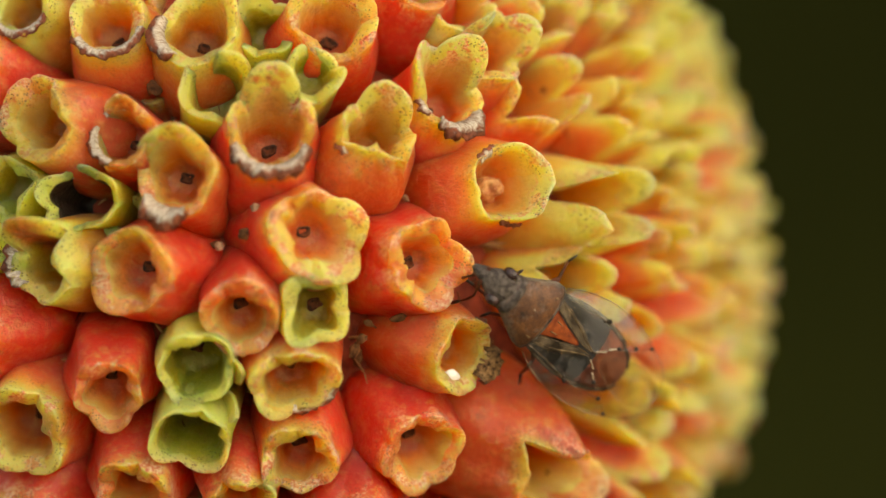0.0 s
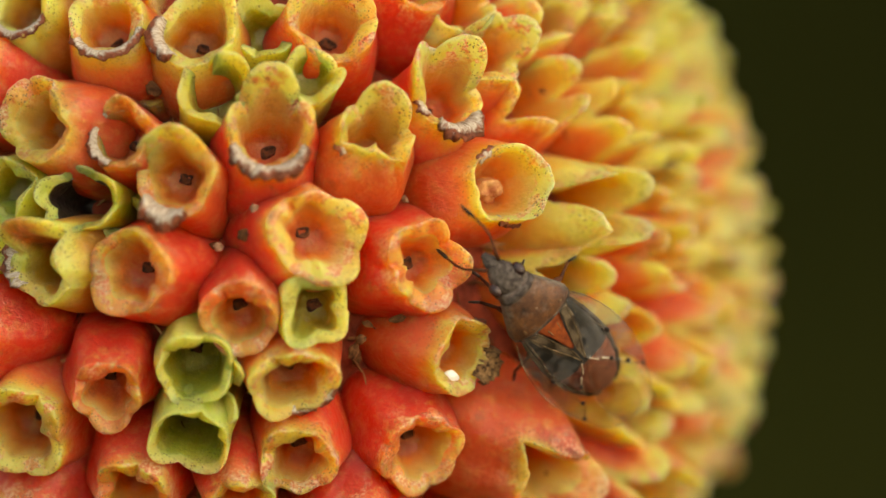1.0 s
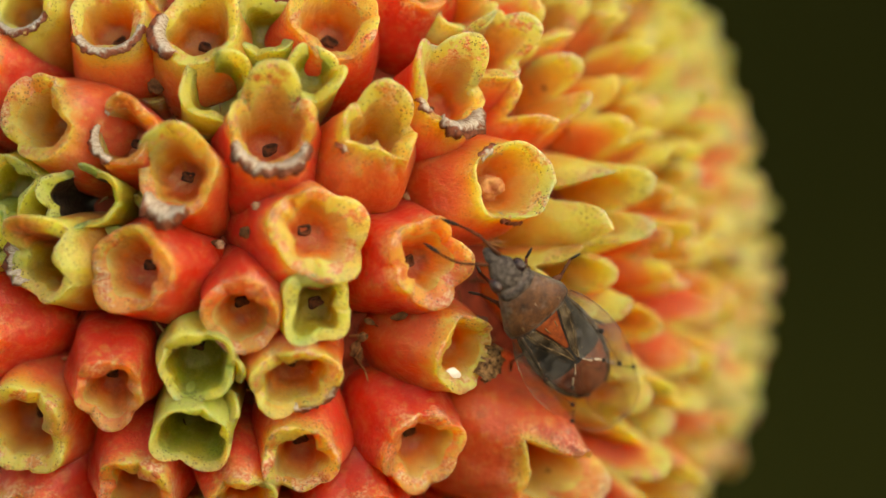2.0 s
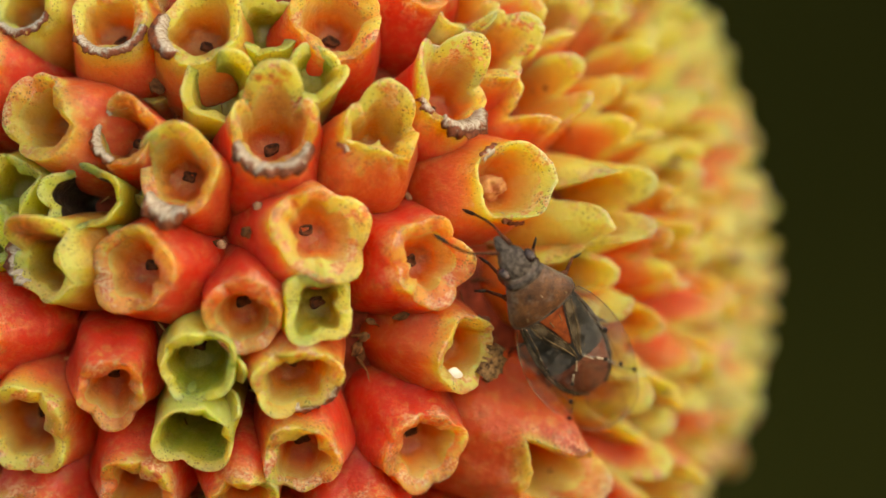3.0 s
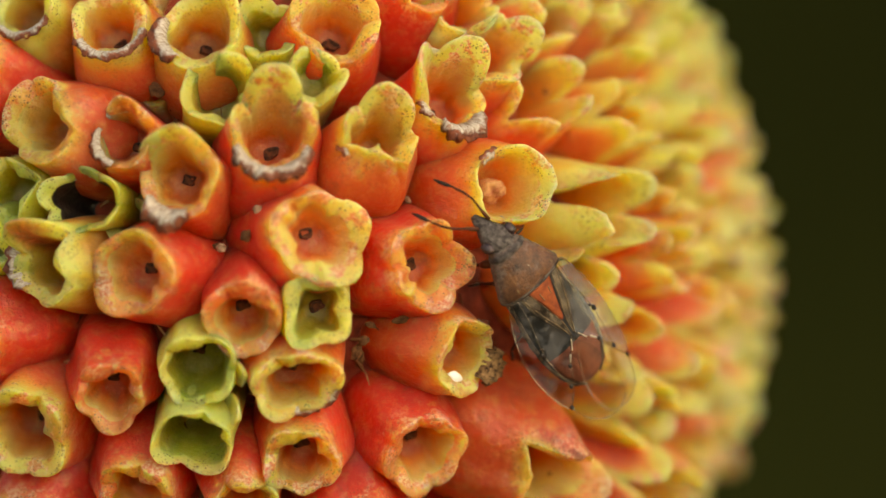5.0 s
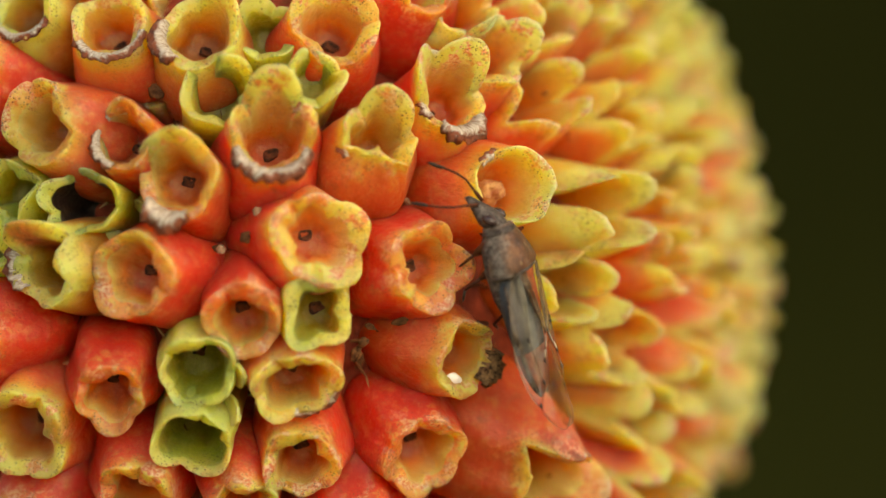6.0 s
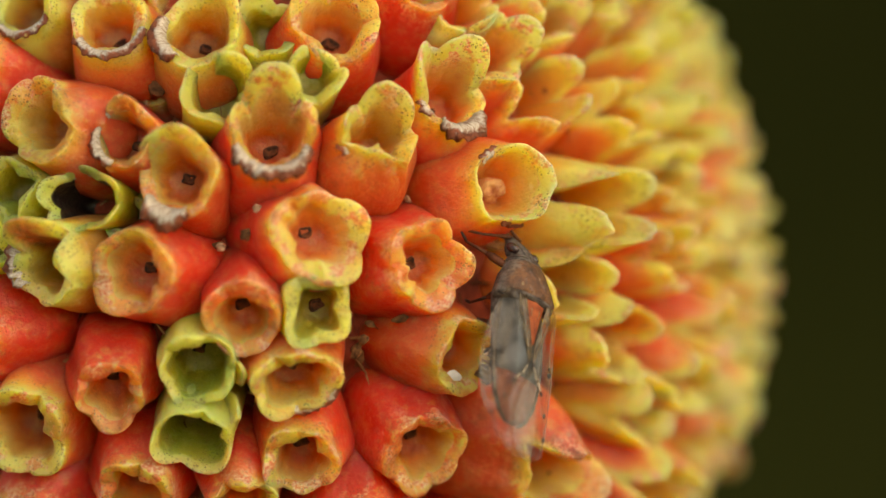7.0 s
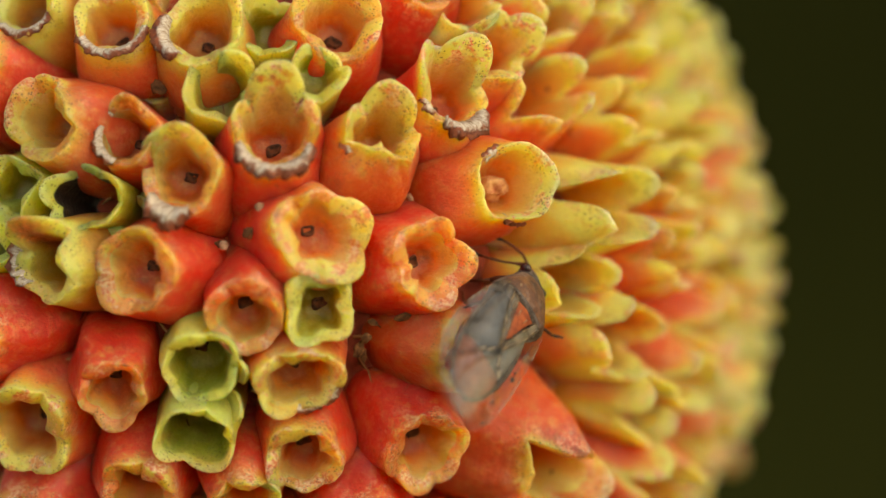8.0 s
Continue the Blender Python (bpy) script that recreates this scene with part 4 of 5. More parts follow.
# ---- bug ----
def thorax_skin():
    """Pitted brown shield: rusty patches, dark pits and a grey bloom of short hairs."""
    m, t, b = material("bug_thorax", 0.5, 0.35)
    base = ramp(t, noise_tex(t, 2200, 5, 0.7), (0.34, (0.032, 0.017, 0.013)), (0.52, (0.130, 0.053, 0.026)), (0.70, (0.24, 0.108, 0.045)))
    hair = ramp(t, noise_tex(t, 3800, 5, 0.75), (0.52, (0, 0, 0)), (0.72, (0.5,) * 3))
    base = mix(t, hair, base, (0.30, 0.28, 0.265))
    vor = node(t, "ShaderNodeTexVoronoi", Scale=20000.0)
    co = t.nodes.new("ShaderNodeTexCoord")
    t.links.new(co.outputs["Object"], vor.inputs["Vector"])
    axes = t.nodes.new("ShaderNodeSeparateXYZ")
    t.links.new(co.outputs["Object"], axes.inputs[0])
    side = ramp(t, maths(t, "ADD", maths(t, "MULTIPLY", axes.outputs[2], 1000.0), maths(t, "MULTIPLY", noise_tex(t, 4200, 4, 0.7), 0.3)), (0.22, (0.8,) * 3), (0.48, (0, 0, 0)))
    base = mix(t, side, base, ramp(t, noise_tex(t, 7000, 4, 0.7), (0.40, (0.05, 0.045, 0.042)), (0.66, (0.26, 0.24, 0.22))))
    pits = ramp(t, vor.outputs["Distance"], (0.20, (0.5,) * 3), (0.42, (0, 0, 0)))
    t.links.new(mix(t, pits, base, (0.02, 0.012, 0.010)), b.inputs["Base Color"])
    bump(t, b, vor.outputs["Distance"], 0.35, 0.00003)
    return m


BODY = thorax_skin()
HEADSKIN = mottled("bug_head", (0.030, 0.022, 0.021), (0.19, 0.16, 0.145), 9000, 0.6, 0.25, 0.00002, 0.0, (0.40, 0.74))
ORANGE = mottled("bug_scutellum", (0.15, 0.026, 0.012), (0.42, 0.10, 0.032), 4500, 0.55, 0.25)
DARK = mottled("bug_abdomen", (0.016, 0.024, 0.038), (0.055, 0.066, 0.088), 2200, 0.4, 0.35, 0.00004)
RUSSET = mottled("bug_tail", (0.11, 0.034, 0.030), (0.30, 0.11, 0.085), 2200, 0.6, 0.25, 0.00004)
LEG = mottled("bug_leg", (0.035, 0.012, 0.007), (0.13, 0.04, 0.018), 4000, 0.55, 0.2)
BLACK = mottled("bug_black", (0.010, 0.007, 0.006), (0.03, 0.02, 0.016), 5000, 0.4)
PALE = mottled("bug_pale", (0.30, 0.24, 0.18), (0.52, 0.45, 0.37), 5000, 0.5)
VEIN = mottled("bug_vein", (0.05, 0.032, 0.02), (0.24, 0.17, 0.095), 9000, 0.45, stops=(0.42, 0.58))
EYEBALL = mottled("bug_eye", (0.02, 0.010, 0.012), (0.06, 0.03, 0.03), 9000, 0.25, 0.6)
CORIUM = membrane_skin("bug_corium", (0.28, 0.29, 0.33), 0.045, (0.022, 0.026, 0.034))
CLAVUS = membrane_skin("bug_clavus", (0.26, 0.20, 0.14), 0.16, (0.14, 0.10, 0.075))
EDGE = membrane_skin("bug_wing_edge", (0.50, 0.42, 0.35), 0.14, (0.30, 0.23, 0.17))
CLEAR = membrane_skin("bug_membrane", (0.26, 0.20, 0.185), 0.018, (0.10, 0.07, 0.06))


def ellipse_loft(sections, sides=24, square=2.4):
    """A body along y. sections: y, half width, middle height, half height, in mm."""
    rings = []
    for y, w, zc, h in sections:
        co = []
        for k in range(sides):
            a = math.tau * k / sides
            c, s = math.cos(a), math.sin(a)
            n = 1 + 0.03 * noise.noise((c * 2 + y * 3, s * 2, y * 4))
            co.append((math.copysign(abs(c) ** (2 / square), c) * w * n, y, zc + math.copysign(abs(s) ** (2 / square), s) * h * n))
        rings.append(co)
    return rings_mesh(rings)


def sheet(outline, height, thick, inset=0.86):
    """A thin rounded plate over an outline (x, y); height(x, y) gives its upper face, in mm."""
    cx = sum(p[0] for p in outline) / len(outline)
    cy = sum(p[1] for p in outline) / len(outline)
    bm = bmesh.new()
    tops, bots = [], []
    for q in (1.0, inset, inset * 0.66, inset * 0.33):
        tops.append([bm.verts.new(Vector((cx + (x - cx) * q, cy + (y - cy) * q, 0)) * MM) for x, y in outline])
        bots.append([bm.verts.new(Vector((cx + (x - cx) * q, cy + (y - cy) * q, 0)) * MM) for x, y in outline])
    for rows_, dz in ((tops, 0.0), (bots, -thick)):
        for row in rows_:
            for v in row:
                v.co.z = (height(v.co.x / MM, v.co.y / MM) + dz) * MM
    n = len(outline)
    for i in range(n):
        j = (i + 1) % n
        for a, b in zip(tops, tops[1:]):
            bm.faces.new((a[i], a[j], b[j], b[i]))
        for a, b in zip(bots, bots[1:]):
            bm.faces.new((a[i], b[i], b[j], a[j]))
        bm.faces.new((tops[0][i], bots[0][i], bots[0][j], tops[0][j]))
    bm.faces.new(tops[-1])
    bm.faces.new(bots[-1][::-1])
    return bm


def curve_points(knots, n=40):
    """A smooth run through knots (x, y)."""
    out = []
    m = len(knots)
    for i in range(m - 1):
        p0, p1, p2, p3 = (Vector(knots[max(i - 1, 0)]), Vector(knots[i]), Vector(knots[i + 1]), Vector(knots[min(i + 2, m - 1)]))
        steps = max(2, n // m)
        for k in range(steps):
            t = k / steps
            out.append(0.5 * ((2 * p1) + (p2 - p0) * t + (2 * p0 - 5 * p1 + 4 * p2 - p3) * t * t + (3 * p1 - p0 - 3 * p2 + p3) * t ** 3))
    out.append(Vector(knots[-1]))
    return [tuple(p) for p in out]


def build_bug():
    bug = new("bug")
    tagged(bug, "small grey-brown seed bug with clear wings crawling on the cups", "insect")
    NOSE = 2.7                                    # the tip of the snout lies this far before the middle, mm
    skull = part("head", ellipse_loft([(NOSE, 0.07, 0.02, 0.06), (NOSE - 0.12, 0.13, 0.04, 0.10), (NOSE - 0.3, 0.20, 0.08, 0.16), (NOSE - 0.48, 0.31, 0.10, 0.22),
                                       (NOSE - 0.66, 0.33, 0.10, 0.25), (NOSE - 0.8, 0.27, 0.10, 0.24), (NOSE - 0.9, 0.22, 0.10, 0.2)]), HEADSKIN, bug, "speckled grey head")
    for s in (1, -1):
        bm = bmesh.new()
        bmesh.ops.create_uvsphere(bm, u_segments=16, v_segments=10, radius=0.135 * MM)
        for v in bm.verts:
            v.co = Vector((v.co.x * 0.9, v.co.y * 1.1, v.co.z)) + Vector((0.33 * s, NOSE - 0.60, 0.20)) * MM
        part("eye", bm, EYEBALL, skull, "dark bulging eye")
    part("pronotum", ellipse_loft([(NOSE - 0.78, 0.34, 0.08, 0.24), (NOSE - 0.86, 0.40, 0.10, 0.30), (NOSE - 1.15, 0.52, 0.10, 0.38), (NOSE - 1.5, 0.68, 0.08, 0.44),
                                   (NOSE - 1.78, 0.80, 0.06, 0.46), (NOSE - 1.9, 0.78, 0.04, 0.42), (NOSE - 1.98, 0.66, 0.0, 0.36)], 28), BODY, bug, "brown pitted shield behind the head")
    part("shield_mark", tube([(0.0, NOSE - 1.2, 0.462), (0.03, NOSE - 1.4, 0.497)], [0.010, 0.014], 6), PALE, bug, "cream dash")
    for x in (-0.45, 0.45):
        part("shield_mark", tube([(x, NOSE - 1.52, 0.405), (x * 1.1, NOSE - 1.74, 0.405)], [0.03, 0.045], 8), VEIN, bug, "tan streak")
    part("collar", ellipse_loft([(NOSE - 0.84, 0.39, 0.10, 0.295), (NOSE - 0.90, 0.435, 0.10, 0.325), (NOSE - 0.97, 0.455, 0.10, 0.335)], 28), HEADSKIN, bug, "pale speckled collar")
    part("hind_margin", ellipse_loft([(NOSE - 1.87, 0.800, 0.045, 0.440), (NOSE - 1.92, 0.795, 0.042, 0.435), (NOSE - 1.97, 0.715, 0.02, 0.395), (NOSE - 2.0, 0.64, 0.0, 0.34)], 28), HEADSKIN, bug, "pale speckled hind edge of the shield")
    part("breast", ellipse_loft([(NOSE - 1.0, 0.30, -0.14, 0.20), (NOSE - 1.3, 0.50, -0.16, 0.28), (NOSE - 1.8, 0.66, -0.18, 0.30), (NOSE - 2.4, 0.66, -0.18, 0.26), (NOSE - 2.8, 0.55, -0.16, 0.18)], 24), HEADSKIN, bug, "speckled grey underside of the thorax")
    part("abdomen", ellipse_loft([(NOSE - 1.85, 0.60, -0.06, 0.34), (NOSE - 2.3, 0.70, -0.06, 0.30), (NOSE - 3.0, 0.74, -0.06, 0.27), (NOSE - 3.5, 0.71, -0.06, 0.24), (NOSE - 3.7, 0.66, -0.06, 0.22)], 28), DARK, bug, "blue-black abdomen")
    part("abdomen_tip", ellipse_loft([(NOSE - 3.6, 0.69, -0.06, 0.238), (NOSE - 3.8, 0.66, -0.06, 0.23), (NOSE - 4.1, 0.58, -0.06, 0.20), (NOSE - 4.45, 0.38, -0.06, 0.14),
                                      (NOSE - 4.6, 0.16, -0.06, 0.06)], 28), RUSSET, bug, "russet end of the abdomen")
    for s in (1, -1):
        edge = [(0.66 * s, NOSE - 2.1, 0.0), (0.74 * s, NOSE - 2.6, 0.0), (0.77 * s, NOSE - 3.1, -0.01), (0.74 * s, NOSE - 3.6, -0.02), (0.62 * s, NOSE - 4.1, -0.03), (0.42 * s, NOSE - 4.45, -0.04), (0.2 * s, NOSE - 4.63, -0.05)]
        part("abdomen_rim", tube(edge, [0.03, 0.05, 0.055, 0.055, 0.05, 0.05, 0.03], 8), HEADSKIN, bug, "speckled grey edge of the abdomen")
    roof = lambda x, y: 0.40 - 0.16 * x * x - 0.045 * max(0.0, NOSE - 2.0 - y)
    tri = [(-0.33, NOSE - 1.93), (0, NOSE - 1.96), (0.33, NOSE - 1.93), (0.16, NOSE - 2.4), (0.05, NOSE - 2.88), (0, NOSE - 2.93), (-0.05, NOSE - 2.88), (-0.16, NOSE - 2.4)]
    part("scutellum", sheet(tri, lambda x, y: roof(x, y) + 0.03 - 0.25 * abs(x) ** 1.5, 0.12), ORANGE, bug, "rusty orange triangle between the wings")
    for x in (-0.13, 0.13):
        part("scutellum_mark", tube([(x, NOSE - 2.12, roof(x, 0.58) + 0.02), (x * 0.8, NOSE - 2.3, roof(x, 0.4) + 0.02)], [0.014, 0.008], 8), VEIN, bug, "tan dash")
    for s in (1, -1):
        lift = 0.014 if s > 0 else 0.0
        skin = lambda x, y: roof(x, y) + 0.035 + lift - 0.34 * max(0.0, abs(x) - 0.62)
        rim_knots = [(0.34, NOSE - 1.92), (0.62, NOSE - 1.86), (0.80, NOSE - 1.9), (0.98, NOSE - 2.4), (1.12, NOSE - 3.1), (1.14, NOSE - 3.8), (1.02, NOSE - 4.45), (0.86, NOSE - 4.74)]
        cor = curve_points(rim_knots, 40) + [(0.62, NOSE - 4.3), (0.38, NOSE - 3.8), (0.06, NOSE - 3.34), (0.05, NOSE - 2.95), (0.2, NOSE - 2.42)]
        wing = part("forewing", sheet([(x * s, y) for x, y in cor], skin, 0.012), CORIUM, bug, "glassy wing with dotted veins")
        strip = [(0.36, NOSE - 1.94), (0.56, NOSE - 1.92), (0.50, NOSE - 2.3), (0.34, NOSE - 2.75), (0.17, NOSE - 3.1), (0.06, NOSE - 3.33), (0.045, NOSE - 2.97), (0.12, NOSE - 2.7), (0.21, NOSE - 2.42)]
        part("clavus", sheet([(x * s, y) for x, y in strip], lambda x, y: skin(x, y) + 0.008, 0.012), CLAVUS, wing, "dull olive strip beside the triangle")
        for (x0, y0), (x1, y1), num in (((0.30, NOSE - 2.05), (0.08, NOSE - 2.85), 13), ((0.50, NOSE - 2.2), (0.10, NOSE - 3.2), 17), ((0.62, NOSE - 2.1), (0.18, NOSE - 3.3), 16)):
            for k in range(num):
                x, y = (x0 + (x1 - x0) * k / num) * s, y0 + (y1 - y0) * k / num
                pit = bmesh.new()
                bmesh.ops.create_icosphere(pit, subdivisions=1, radius=0.011 * MM)
                bmesh.ops.translate(pit, verts=pit.verts, vec=Vector((x, y, skin(x, y) + 0.012)) * MM)
                part("pit", pit, BLACK if k % 2 else VEIN, wing)
        mem = curve_points([(0.06, NOSE - 3.34), (0.38, NOSE - 3.8), (0.62, NOSE - 4.3), (0.86, NOSE - 4.72), (0.72, NOSE - 5.1), (0.42, NOSE - 5.36), (0.05, NOSE - 5.42),
                            (-0.30, NOSE - 5.25), (-0.42, NOSE - 4.6), (-0.25, NOSE - 3.9)], 50)
        part("membrane", sheet([(x * s, y) for x, y in mem], lambda x, y: skin(x, y) - 0.004, 0.008), CLEAR, wing, "clear smoky wing tip")

        def vein(knots, rad, mat=VEIN, name="vein"):
            pts = [(x * s, y, skin(x * s, y) + 0.006) for x, y in curve_points(knots, 24)]
            part(name, tube(pts, rad, 6), mat, wing)
        vein(rim_knots[2:], 0.014, EDGE)
        vein([(0.86, NOSE - 4.72), (0.72, NOSE - 5.1), (0.42, NOSE - 5.36), (0.05, NOSE - 5.42), (-0.30, NOSE - 5.25)], 0.012, EDGE)
        vein([(0.34, NOSE - 1.95), (0.2, NOSE - 2.42), (0.05, NOSE - 2.95), (0.04, NOSE - 3.32)], 0.011, VEIN)
        vein([(0.52, NOSE - 1.93), (0.36, NOSE - 2.5), (0.16, NOSE - 3.0), (0.06, NOSE - 3.34)], 0.011)
        vein([(0.62, NOSE - 1.93), (0.66, NOSE - 2.6), (0.76, NOSE - 3.3), (0.70, NOSE - 4.0), (0.66, NOSE - 4.26)], 0.010, EDGE)
        vein([(0.06, NOSE - 3.34), (0.38, NOSE - 3.8), (0.62, NOSE - 4.3), (0.86, NOSE - 4.72)], 0.008, EDGE)
        # pale dashes at the apex, with the wing's white glints put into their colour
        vein([(0.10, NOSE - 3.4), (0.22, NOSE - 3.62)], 0.016, PALE, "wing_dash")
        vein([(0.30, NOSE - 3.66), (0.40, NOSE - 3.80)], 0.022, PALE, "wing_dash")
        for x, y, rad in ((0.86, NOSE - 4.70, 0.05), (0.66, NOSE - 4.26, 0.05), (0.78, NOSE - 3.3, 0.06), (0.72, NOSE - 3.18, 0.035), (0.44, NOSE - 3.86, 0.045), (0.05, NOSE - 3.32, 0.03)):
            bm = bmesh.new()
            bmesh.ops.create_uvsphere(bm, u_segments=10, v_segments=6, radius=rad * MM)
            for v in bm.verts:
                v.co = Vector((v.co.x, v.co.y * 1.25, v.co.z * 0.5)) + Vector((x * s, y, skin(x * s, y) + 0.01)) * MM
            part("wing_dot", bm, BLACK, wing, "black dot on the wing vein")
    for ob in bug.children_recursive:
        if ob.name.split(".")[0] in ("head", "eye", "pronotum", "collar", "shield_mark"):
            for v in ob.data.vertices:
                v.co.y = (NOSE - 1.95) * MM + (v.co.y - (NOSE - 1.95) * MM) * 0.9
                v.co.z -= 0.17 * max(0.0, v.co.y - (NOSE - 1.75) * MM) + 0.32 * max(0.0, v.co.y - (NOSE - 0.95) * MM)
    feelers, limbs = [], []
    for s in (1, -1):
        f = part("antenna", tube([(0, 0, 0), (0.02 * s, 0.18, 0.02), (0.03 * s, 0.28, 0.03), (0.08 * s, 0.56, 0.05), (0.06 * s, 0.8, 0.01), (0.0, 1.08, -0.08)],
                                 [0.042, 0.046, 0.03, 0.026, 0.03, 0.024], 8), LEG, bug, "thin jointed antenna")
        part("club", tube([(0.0, 1.07, -0.08), (-0.03 * s, 1.16, -0.11), (-0.07 * s, 1.3, -0.16), (-0.10 * s, 1.42, -0.2)], [0.03, 0.044, 0.042, 0.015], 8), BLACK, f, "dark thick antenna tip")
        feelers.append((s, f))
        for k, (y, ang, up, femur, tibia) in enumerate(((NOSE - 1.15, 55 + 20 * s, -54 - 6 * s, 0.38 - 0.16 * s, 0.36 - 0.16 * s), (NOSE - 1.7, -8 + 8 * s, -36 + 16 * s, 0.52 + 0.04 * s, 0.50 + 0.06 * s),
                                                          (NOSE - 2.35, -32 + 14 * s, -30 - 6 * s, 0.68, 0.68 - 0.06 * s))):
            a, e = radians(ang), radians(up)
            d = Vector((math.cos(a) * s, math.sin(a), 0))
            knee = d * femur * math.cos(e) + Vector((0, 0, femur * math.sin(e)))
            foot = knee + d * tibia * 0.62 + Vector((0, 0, -tibia * 0.78))
            leg = part("leg", tube([(0, 0, 0), knee * 0.35, knee * 0.75, knee], [0.065, 0.095, 0.088, 0.05], 8), LEG, bug, "reddish brown leg")
            part("tibia", tube([knee * 0.98, knee + (foot - knee) * 0.5, foot], [0.04, 0.034, 0.03], 8), LEG, leg)
            toe = foot + d * 0.24 + Vector((0, 0, -0.05))
            part("tarsus", tube([foot, foot + (toe - foot) * 0.55, toe], [0.032, 0.034, 0.02], 8), BLACK, leg, "dark foot")
            limbs.append((s, k, Vector((0.34 * s, y, -0.14)) * MM, toe * MM, leg))
    return bug, feelers, limbs


bug, feelers, limbs = build_bug()


def crawl(x, y, z, heading, pitch, roll):
    """The bug's pose: its middle in mm from the head's centre, its heading up the picture plane, nose towards the viewer, lean to its right."""
    h, p, q = radians(heading), radians(pitch), radians(roll)
    f = Vector((math.cos(h) * math.cos(p), -math.sin(p), math.sin(h) * math.cos(p)))
    toward = Vector((0, -1, 0))
    up = (toward - f * toward.dot(f)).normalized()
    right = f.cross(up)
    up = up * math.cos(q) + right * math.sin(q)
    right = f.cross(up)
    return Matrix.Translation(HEAD + Vector((x, y, z)) * MM) @ Matrix((right, f, up)).transposed().to_4x4()


CRAWL = [
    (0.0, crawl(6.94, -10.30, -1.76, 143, 35, 0)),
    (0.5, crawl(6.88, -10.30, -1.76, 135, 37, 0)),
    (1.0, crawl(6.88, -10.30, -1.76, 134, 37, 0)),
    (1.5, crawl(6.73, -10.30, -1.82, 132, 38, 3)),
    (2.8, crawl(6.76, -10.30, -1.71, 124, 37, 6)),
    (3.5, crawl(6.84, -10.30, -1.64, 123, 37, 6)),
    (4.0, crawl(6.71, -10.30, -1.51, 123, 33, 6)),
    (4.5, crawl(6.80, -10.30, -1.28, 126, 29, 2)),
    (4.7, crawl(6.78, -10.30, -1.29, 126, 27, 6)),
    (5.8, crawl(5.88, -10.90, -0.87, 113, 15, 70)),
    (6.0, crawl(6.02, -10.90, -1.11, 106, 10, 70)),
    (6.3, crawl(6.10, -10.90, -1.44, 97, 0, 68)),
    (6.6, crawl(6.03, -11.00, -1.66, 95, -12, 64)),
    (7.0, crawl(5.96, -11.10, -1.86, 86, -24, 50)),
    (7.3, crawl(5.83, -11.30, -1.95, 80, -38, 46)),
    (7.6, crawl(5.68, -11.40, -1.90, 72, -42, 40)),
    (8.0, crawl(5.46, -11.40, -1.80, 55, -45, 33)),
]
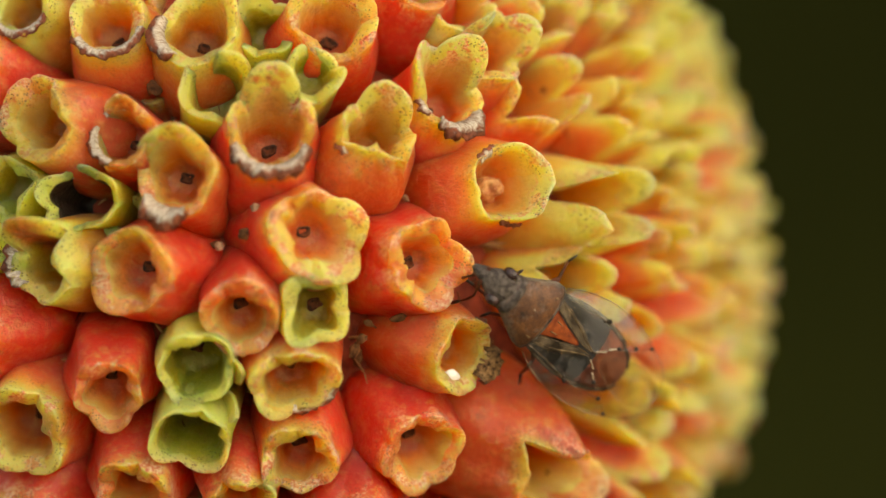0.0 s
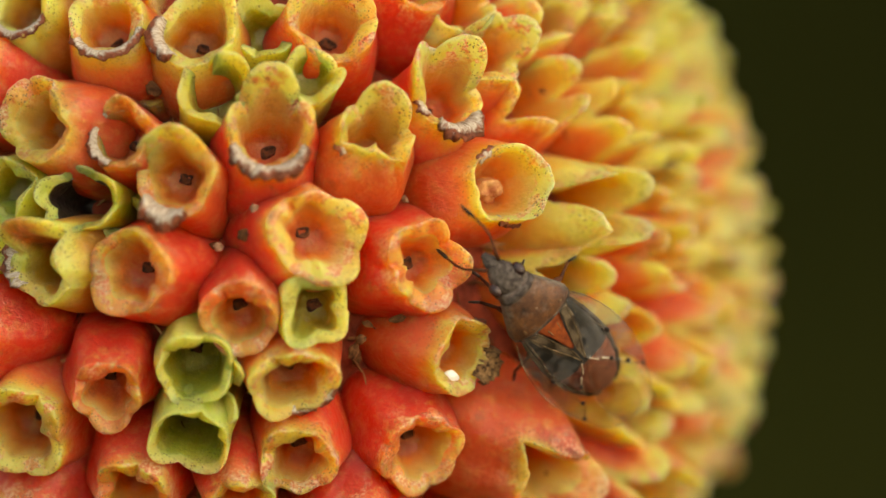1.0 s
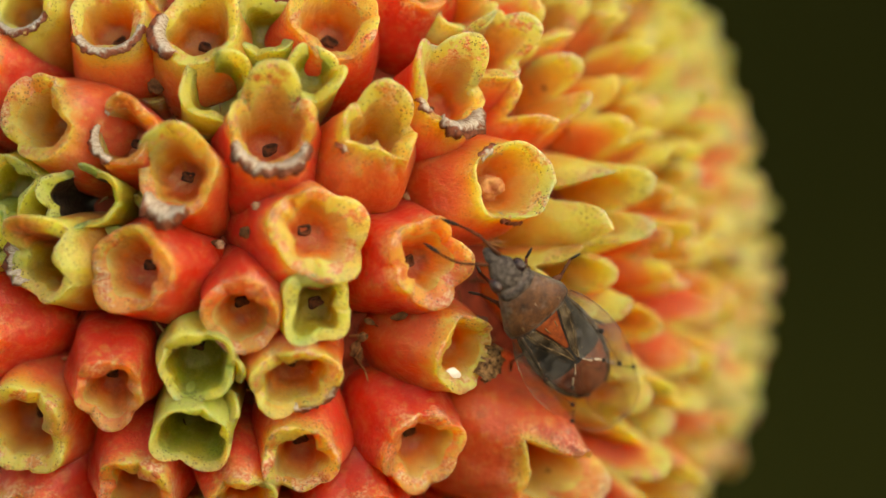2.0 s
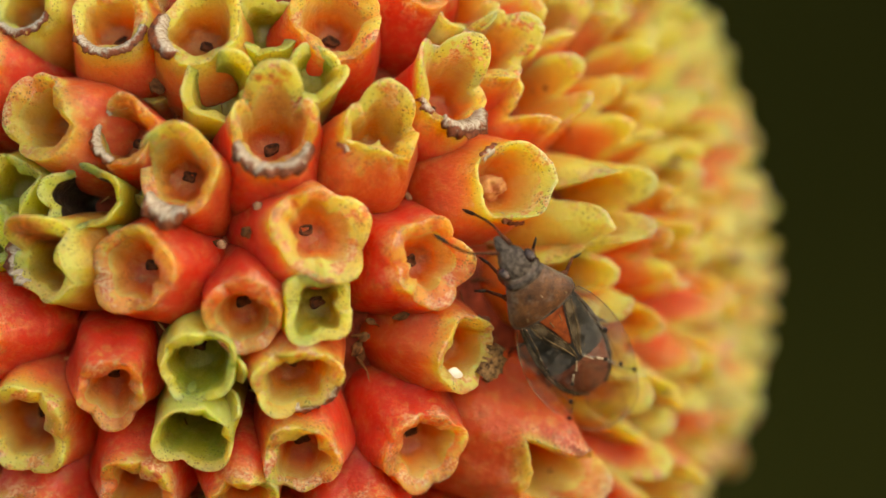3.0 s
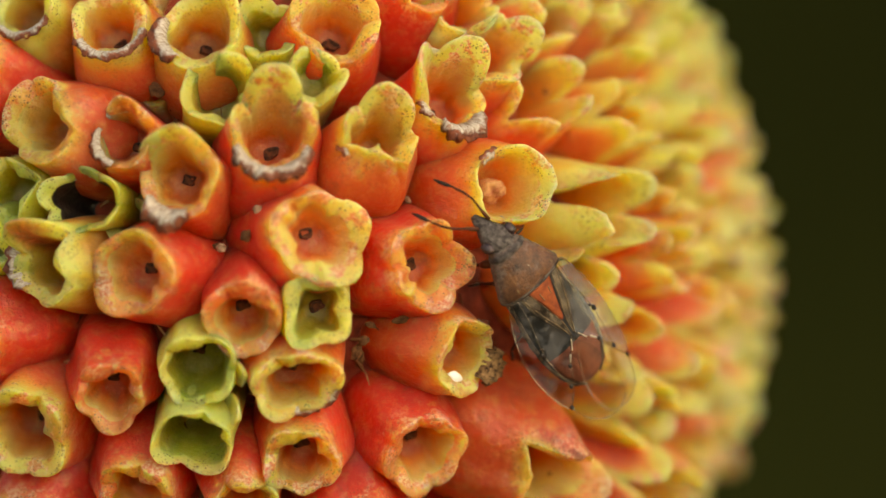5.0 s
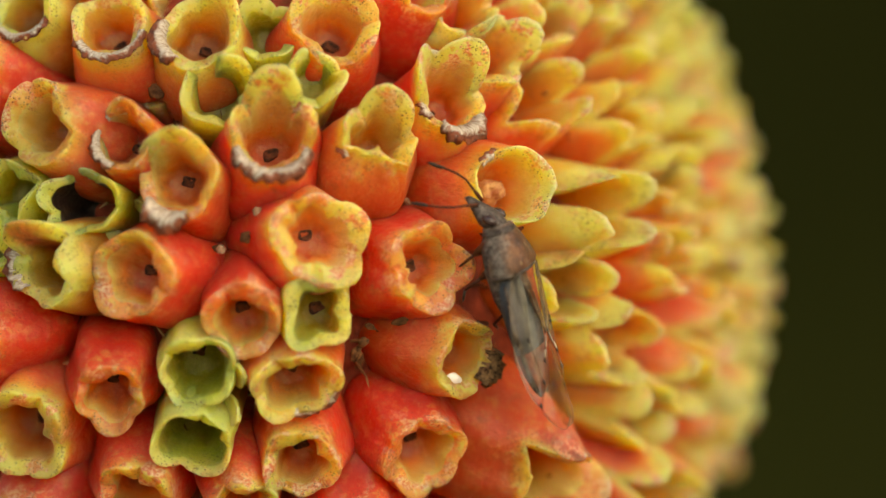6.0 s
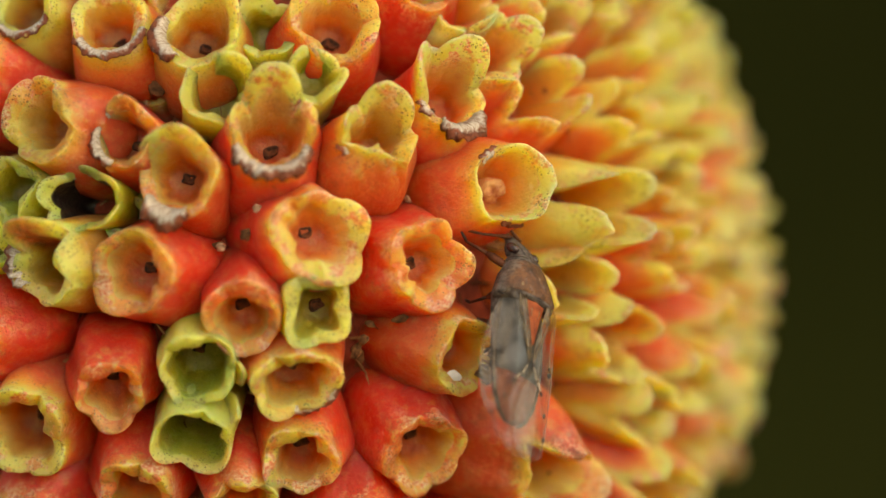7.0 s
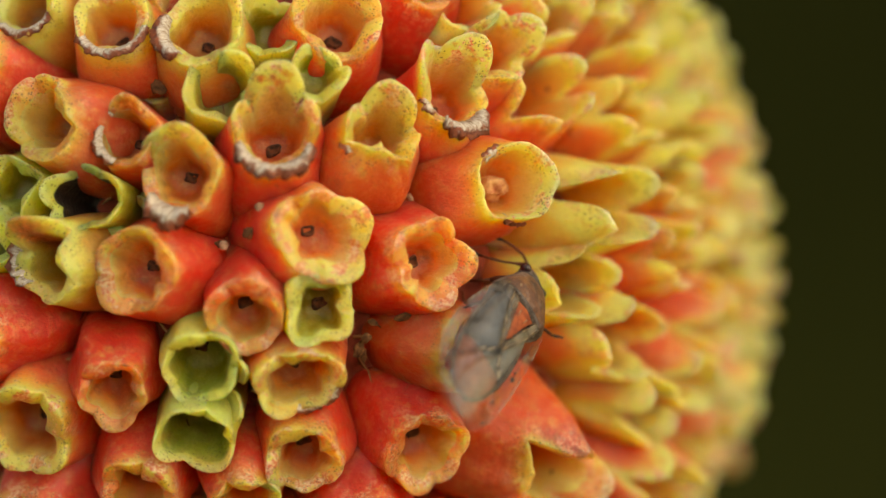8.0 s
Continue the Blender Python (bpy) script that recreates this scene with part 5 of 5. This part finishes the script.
FEET = {      # side and leg: the places where each foot stands, as seconds, x and z in mm
    (1, 0): [(0, 6.09, -0.44), (1.5, 6.15, -0.13), (2.8, 6.31, 0.31), (3.5, 6.33, 0.39), (4.5, 6.45, 0.46), (5.8, 5.21, 0.49), (6.5, 4.97, 0.01), (7, 4.79, 0.13), (8, 4.85, -0.70)],
    (1, 1): [(0, 7.24, -0.13), (4.7, 7.29, -0.13), (5.8, 5.80, -0.34), (6.6, 6.15, -0.93), (7.3, 6.51, -1.53), (8, 6.86, -1.88)],
    (1, 2): [(0, 7.90, -1.50), (1.5, 7.83, -1.62), (3.5, 7.75, -1.55), (4.5, 7.81, -1.41), (5.8, 6.15, -1.41), (6.6, 6.33, -2.12), (8, 5.80, -1.88)],
    (-1, 0): [(0, 4.87, -0.60), (1.5, 5.06, -0.37), (3.5, 5.16, -0.18), (4.5, 5.15, 0.01), (5.8, 4.79, -1.05), (6.3, 4.56, 0.54), (7.3, 4.50, 0.60), (8, 4.67, -0.58)],
    (-1, 1): [(0, 5.21, -1.41), (1.5, 4.71, -0.93), (3.5, 5.11, -0.90), (4.5, 5.30, -0.34), (5.8, 4.76, -0.99), (6.6, 5.06, -1.17), (7, 4.85, -1.05), (8, 4.61, -1.35)],
    (-1, 2): [(0, 6.03, -2.85), (1.5, 5.89, -2.73), (3.5, 5.71, -2.24), (4.5, 5.83, -2.18), (5.8, 5.51, -1.55), (6.6, 5.68, -1.88), (7, 5.21, -2.36), (8, 4.97, -2.36)],
}


def foothold(rows, t):
    for (t0, x0, z0), (t1, x1, z1) in zip(rows, rows[1:]):
        if t <= t1:
            q = smooth_step((t - t0) / (t1 - t0))
            return x0 + (x1 - x0) * q, z0 + (z1 - z0) * q
    return rows[-1][1:]


def stand(body, hip, toe, place):
    """The pose of a leg on the body that sets its foot on a place, as deep under the body as the leg reaches."""
    h = body @ hip
    d = Vector((HEAD.x + place[0] * MM - h.x, 0, HEAD.z + place[1] * MM - h.z))
    if d.length > 0.97 * toe.length:
        d *= 0.97 * toe.length / d.length
    d.y = math.sqrt(toe.length ** 2 - d.length ** 2)
    d = body.to_3x3().inverted() @ d

    def basis(a):
        a = a.normalized()
        b = (Vector((0, 0, 1)) - a * a.z).normalized()
        return Matrix((a, b, a.cross(b))).transposed()
    return Matrix.Translation(hip) @ (basis(d) @ basis(toe).transposed()).to_4x4()


def motions():
    walk(bug, CRAWL)
    for s, f in feelers:
        swing = [(0.0, 100, -52), (0.2, 50, -45), (0.5, -24, -16), (1.0, -14, -16), (1.5, 16, -20), (2.8, 19, -58), (3.5, 31, -55), (4.0, 20, -20), (4.5, 2, -16), (5.8, 18, -28), (6.3, 16, -10),
                 (6.6, 24, 2), (7.0, 59, -18), (7.6, 80, -17), (8.0, 85, -14)] if s > 0 else [
            (0.0, 125, -42), (0.2, 95, -30), (0.5, 70, -58), (1.0, 60, -58), (1.5, 42, -44), (2.8, 45, -16), (3.5, 46, -18), (4.0, 45, -16), (4.5, 40, -12), (5.8, 53, -48), (6.3, 75, -46),
            (6.6, 78, -42), (7.0, 86, -38), (7.6, 96, -30), (8.0, 118, -36)]
        walk(f, [(t, pose(0.16 * s * MM, 2.32 * MM, -0.25 * MM, lift, 0, yaw)) for t, yaw, lift in swing])
    for s, k, hip, toe, leg in limbs:
        walk(leg, [(t, stand(m, hip, toe, foothold(FEET[s, k], t))) for t, m in CRAWL])


motions()
